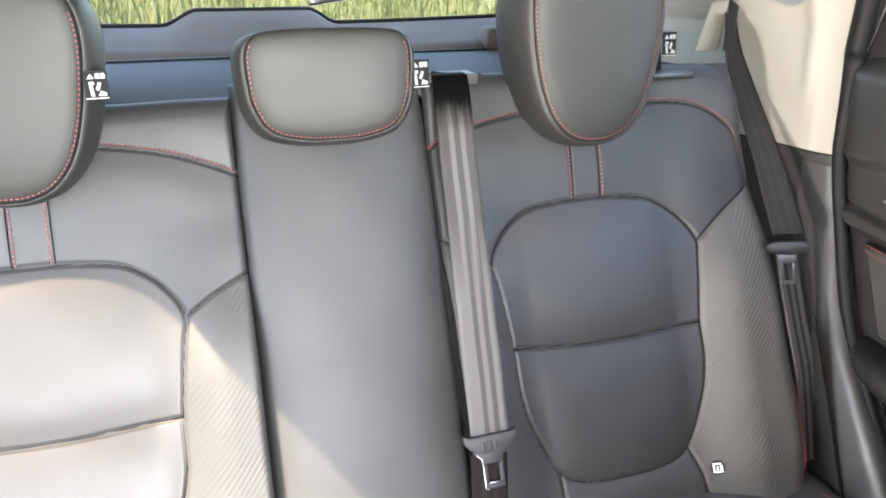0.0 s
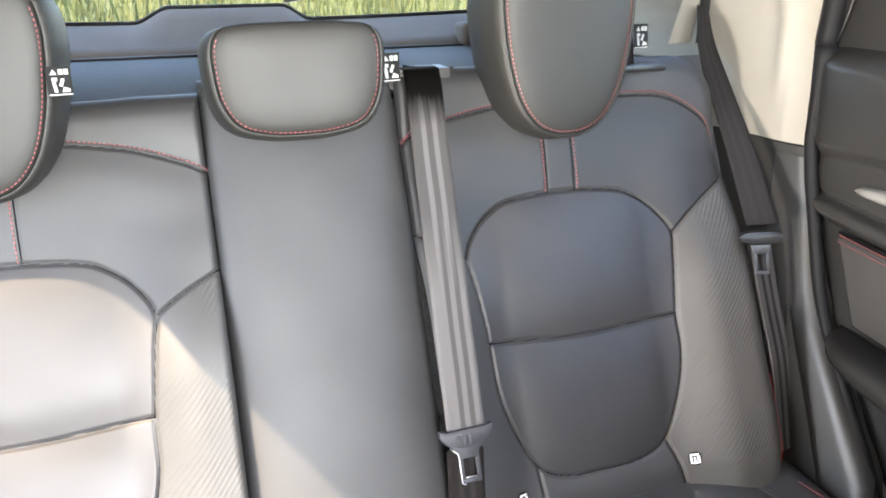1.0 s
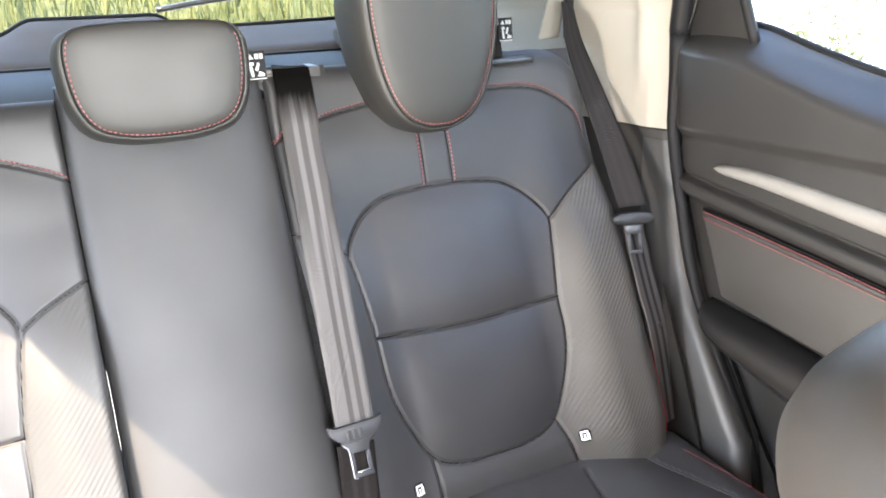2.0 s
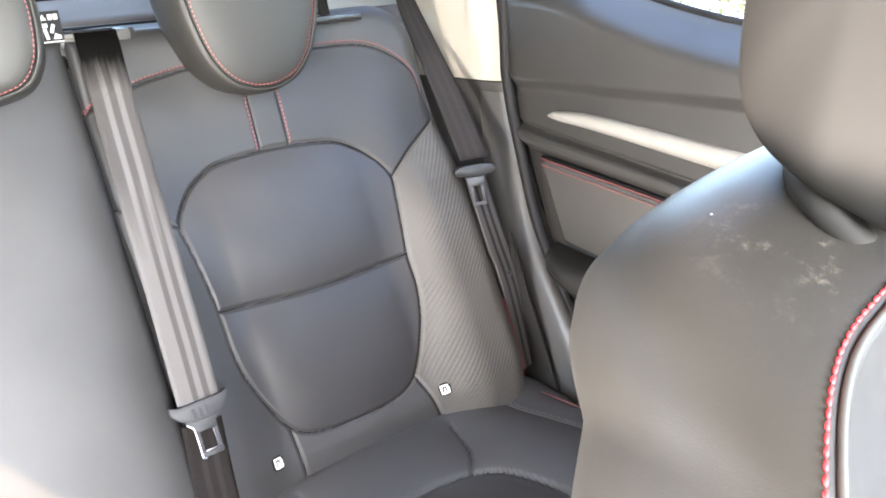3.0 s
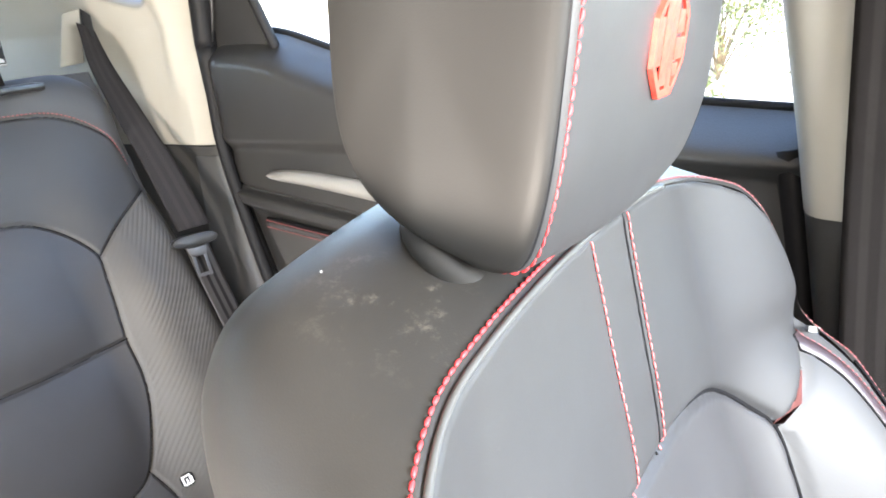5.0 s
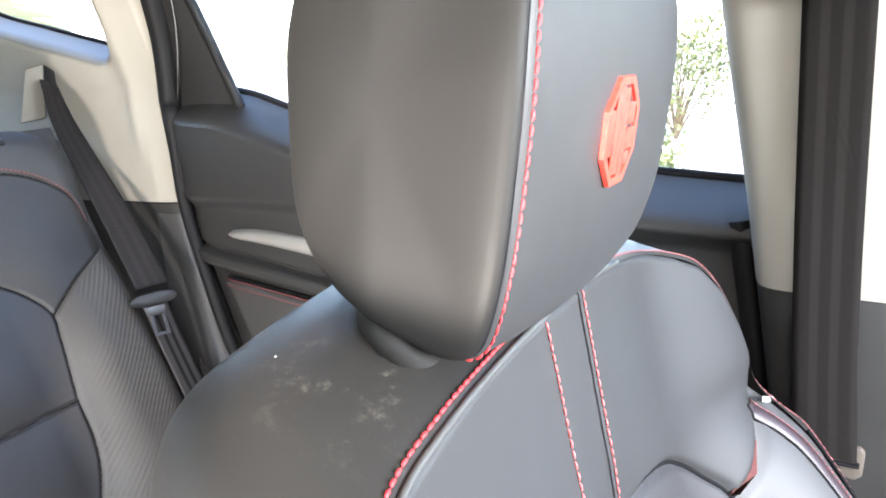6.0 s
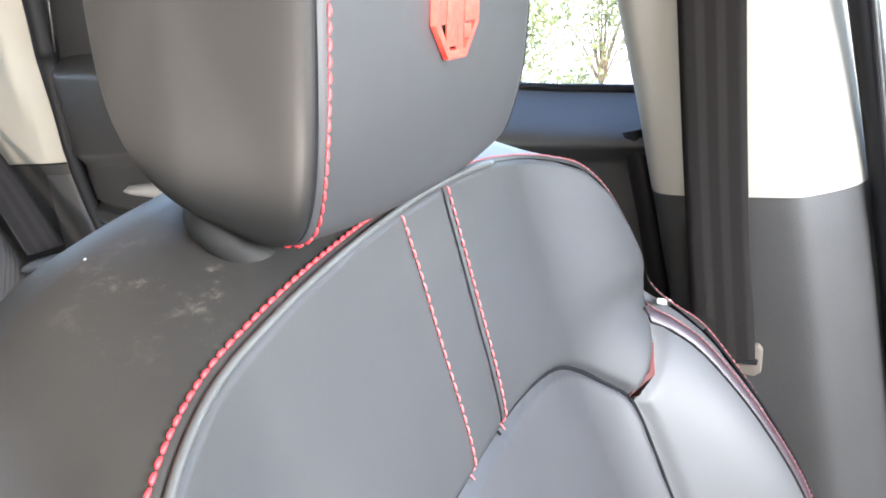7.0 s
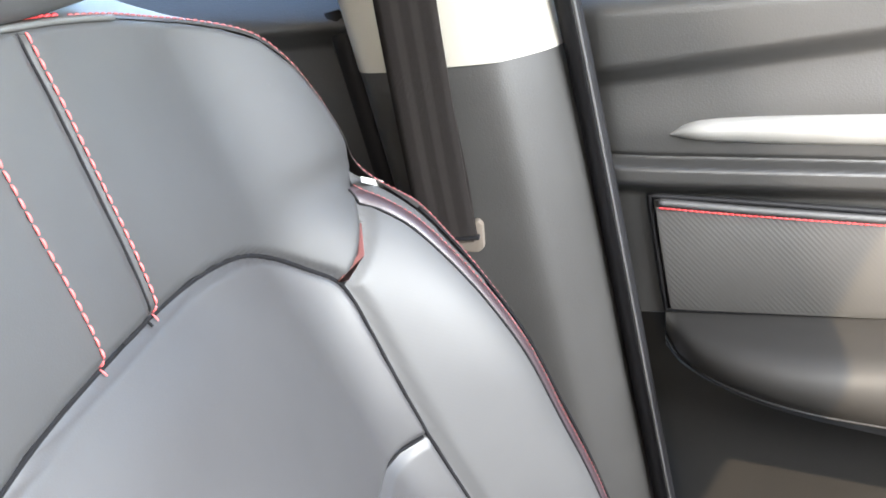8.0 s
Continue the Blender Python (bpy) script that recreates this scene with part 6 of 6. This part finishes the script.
def bush(at, size, count, label):
    """A shrub: bent stems and many small leaves in uneven clumps."""
    b = thing("bush", label, "bush", group="bushes", at=at)
    stems_v, stems_f, V, F = [], [], [], []
    tips = []
    for k in range(14):
        a, t = rng.uniform(0, 2 * math.pi), rng.uniform(0.2, 1.0)
        tip = np.array([math.cos(a) * size * 0.6 * t, math.sin(a) * size * 0.6 * t, size * rng.uniform(0.5, 1.15)])
        tips.append(tip)
        line = curve([(0, 0, 0), tip * [0.35, 0.35, 0.5], tip], 6)
        for i, p in enumerate(line):
            r = 0.02 * (1 - i / 7)
            for j in range(5):
                stems_v.append(p + r * np.array([math.cos(j * 1.257), math.sin(j * 1.257), 0]))
        o = k * 35
        stems_f += [(o + i * 5 + j, o + i * 5 + (j + 1) % 5, o + (i + 1) * 5 + (j + 1) % 5, o + (i + 1) * 5 + j) for i in range(6) for j in range(5)]
    for k in range(count):
        tip = tips[rng.integers(len(tips))]
        c = tip * rng.uniform(0.55, 1.05) + rng.normal(size=3) * size * 0.13
        d, e = rng.normal(size=3), rng.normal(size=3)
        d /= np.linalg.norm(d)
        e -= e @ d * d
        e /= np.linalg.norm(e)
        s = rng.uniform(0.02, 0.045) * (0.6 + size * 0.3)
        o = len(V)
        V += [c - d * s, c + e * s * 0.45, c + d * s, c - e * s * 0.45]
        F.append((o, o + 1, o + 2, o + 3))
    part("stems", mesh("stems", stems_v, stems_f, BARK), b)
    part("leaves", mesh("leaves", V, F, LEAF, smooth=False), b)
    return b


def bank(x, y):
    """Height of the grassy bank behind the car."""
    return -0.352 + 0.20 * np.maximum(y - 4.5, 0) ** 1.08 + 0.10 * np.sin(x * 0.9 + y * 0.5) * np.clip((y - 4.5) / 4, 0, 1)


mx, my = np.meshgrid(np.linspace(-40, 12, 80), np.linspace(4.5, 40, 60))
mid = np.arange(mx.size).reshape(mx.shape)
on_bank = (mx < 0.5 * my + 1.0)[:-1, :-1]
# Unseen; laid over the pale gravel so that less light bounces in.
lawn = part("lawn", boxed("lawn", (-60.0, -30.0, -0.358), (-0.95, 4.6, -0.352), GRASS, 0), None)
tagged(lawn, "unseen yellow-green grass added beside the car to cut bounced light", "lawn", kind="structure")
meadow = part("meadow", mesh("meadow", np.stack([mx, my, bank(mx, my)], -1).reshape(-1, 3), np.stack([mid[:-1, :-1], mid[:-1, 1:], mid[1:, 1:], mid[1:, :-1]], 2)[on_bank], GRASS), None)
tagged(meadow, "yellow-green sunlit grassy bank behind the car", "meadow", kind="structure")
blades("grass", 16000, (-6.0, 3.0, 4.6, 15.0), (0.12, 0.45), GRASS, "yellow-green sunlit grass behind the car")
for x, y, s in ((5.6, 1.9, 0.7), (7.8, 3.4, 1.3), (6.0, 0.75, 0.6), (9.5, 1.2, 1.5), (4.9, 4.2, 0.9), (8.0, 5.0, 1.6), (6.8, -1.2, 1.2), (3.4, 7.5, 1.2), (10.5, 3.2, 1.9)):
    bush((x, y, -0.36), s, int(1500 * s + 500), "pale green sunlit bush on the gravel")
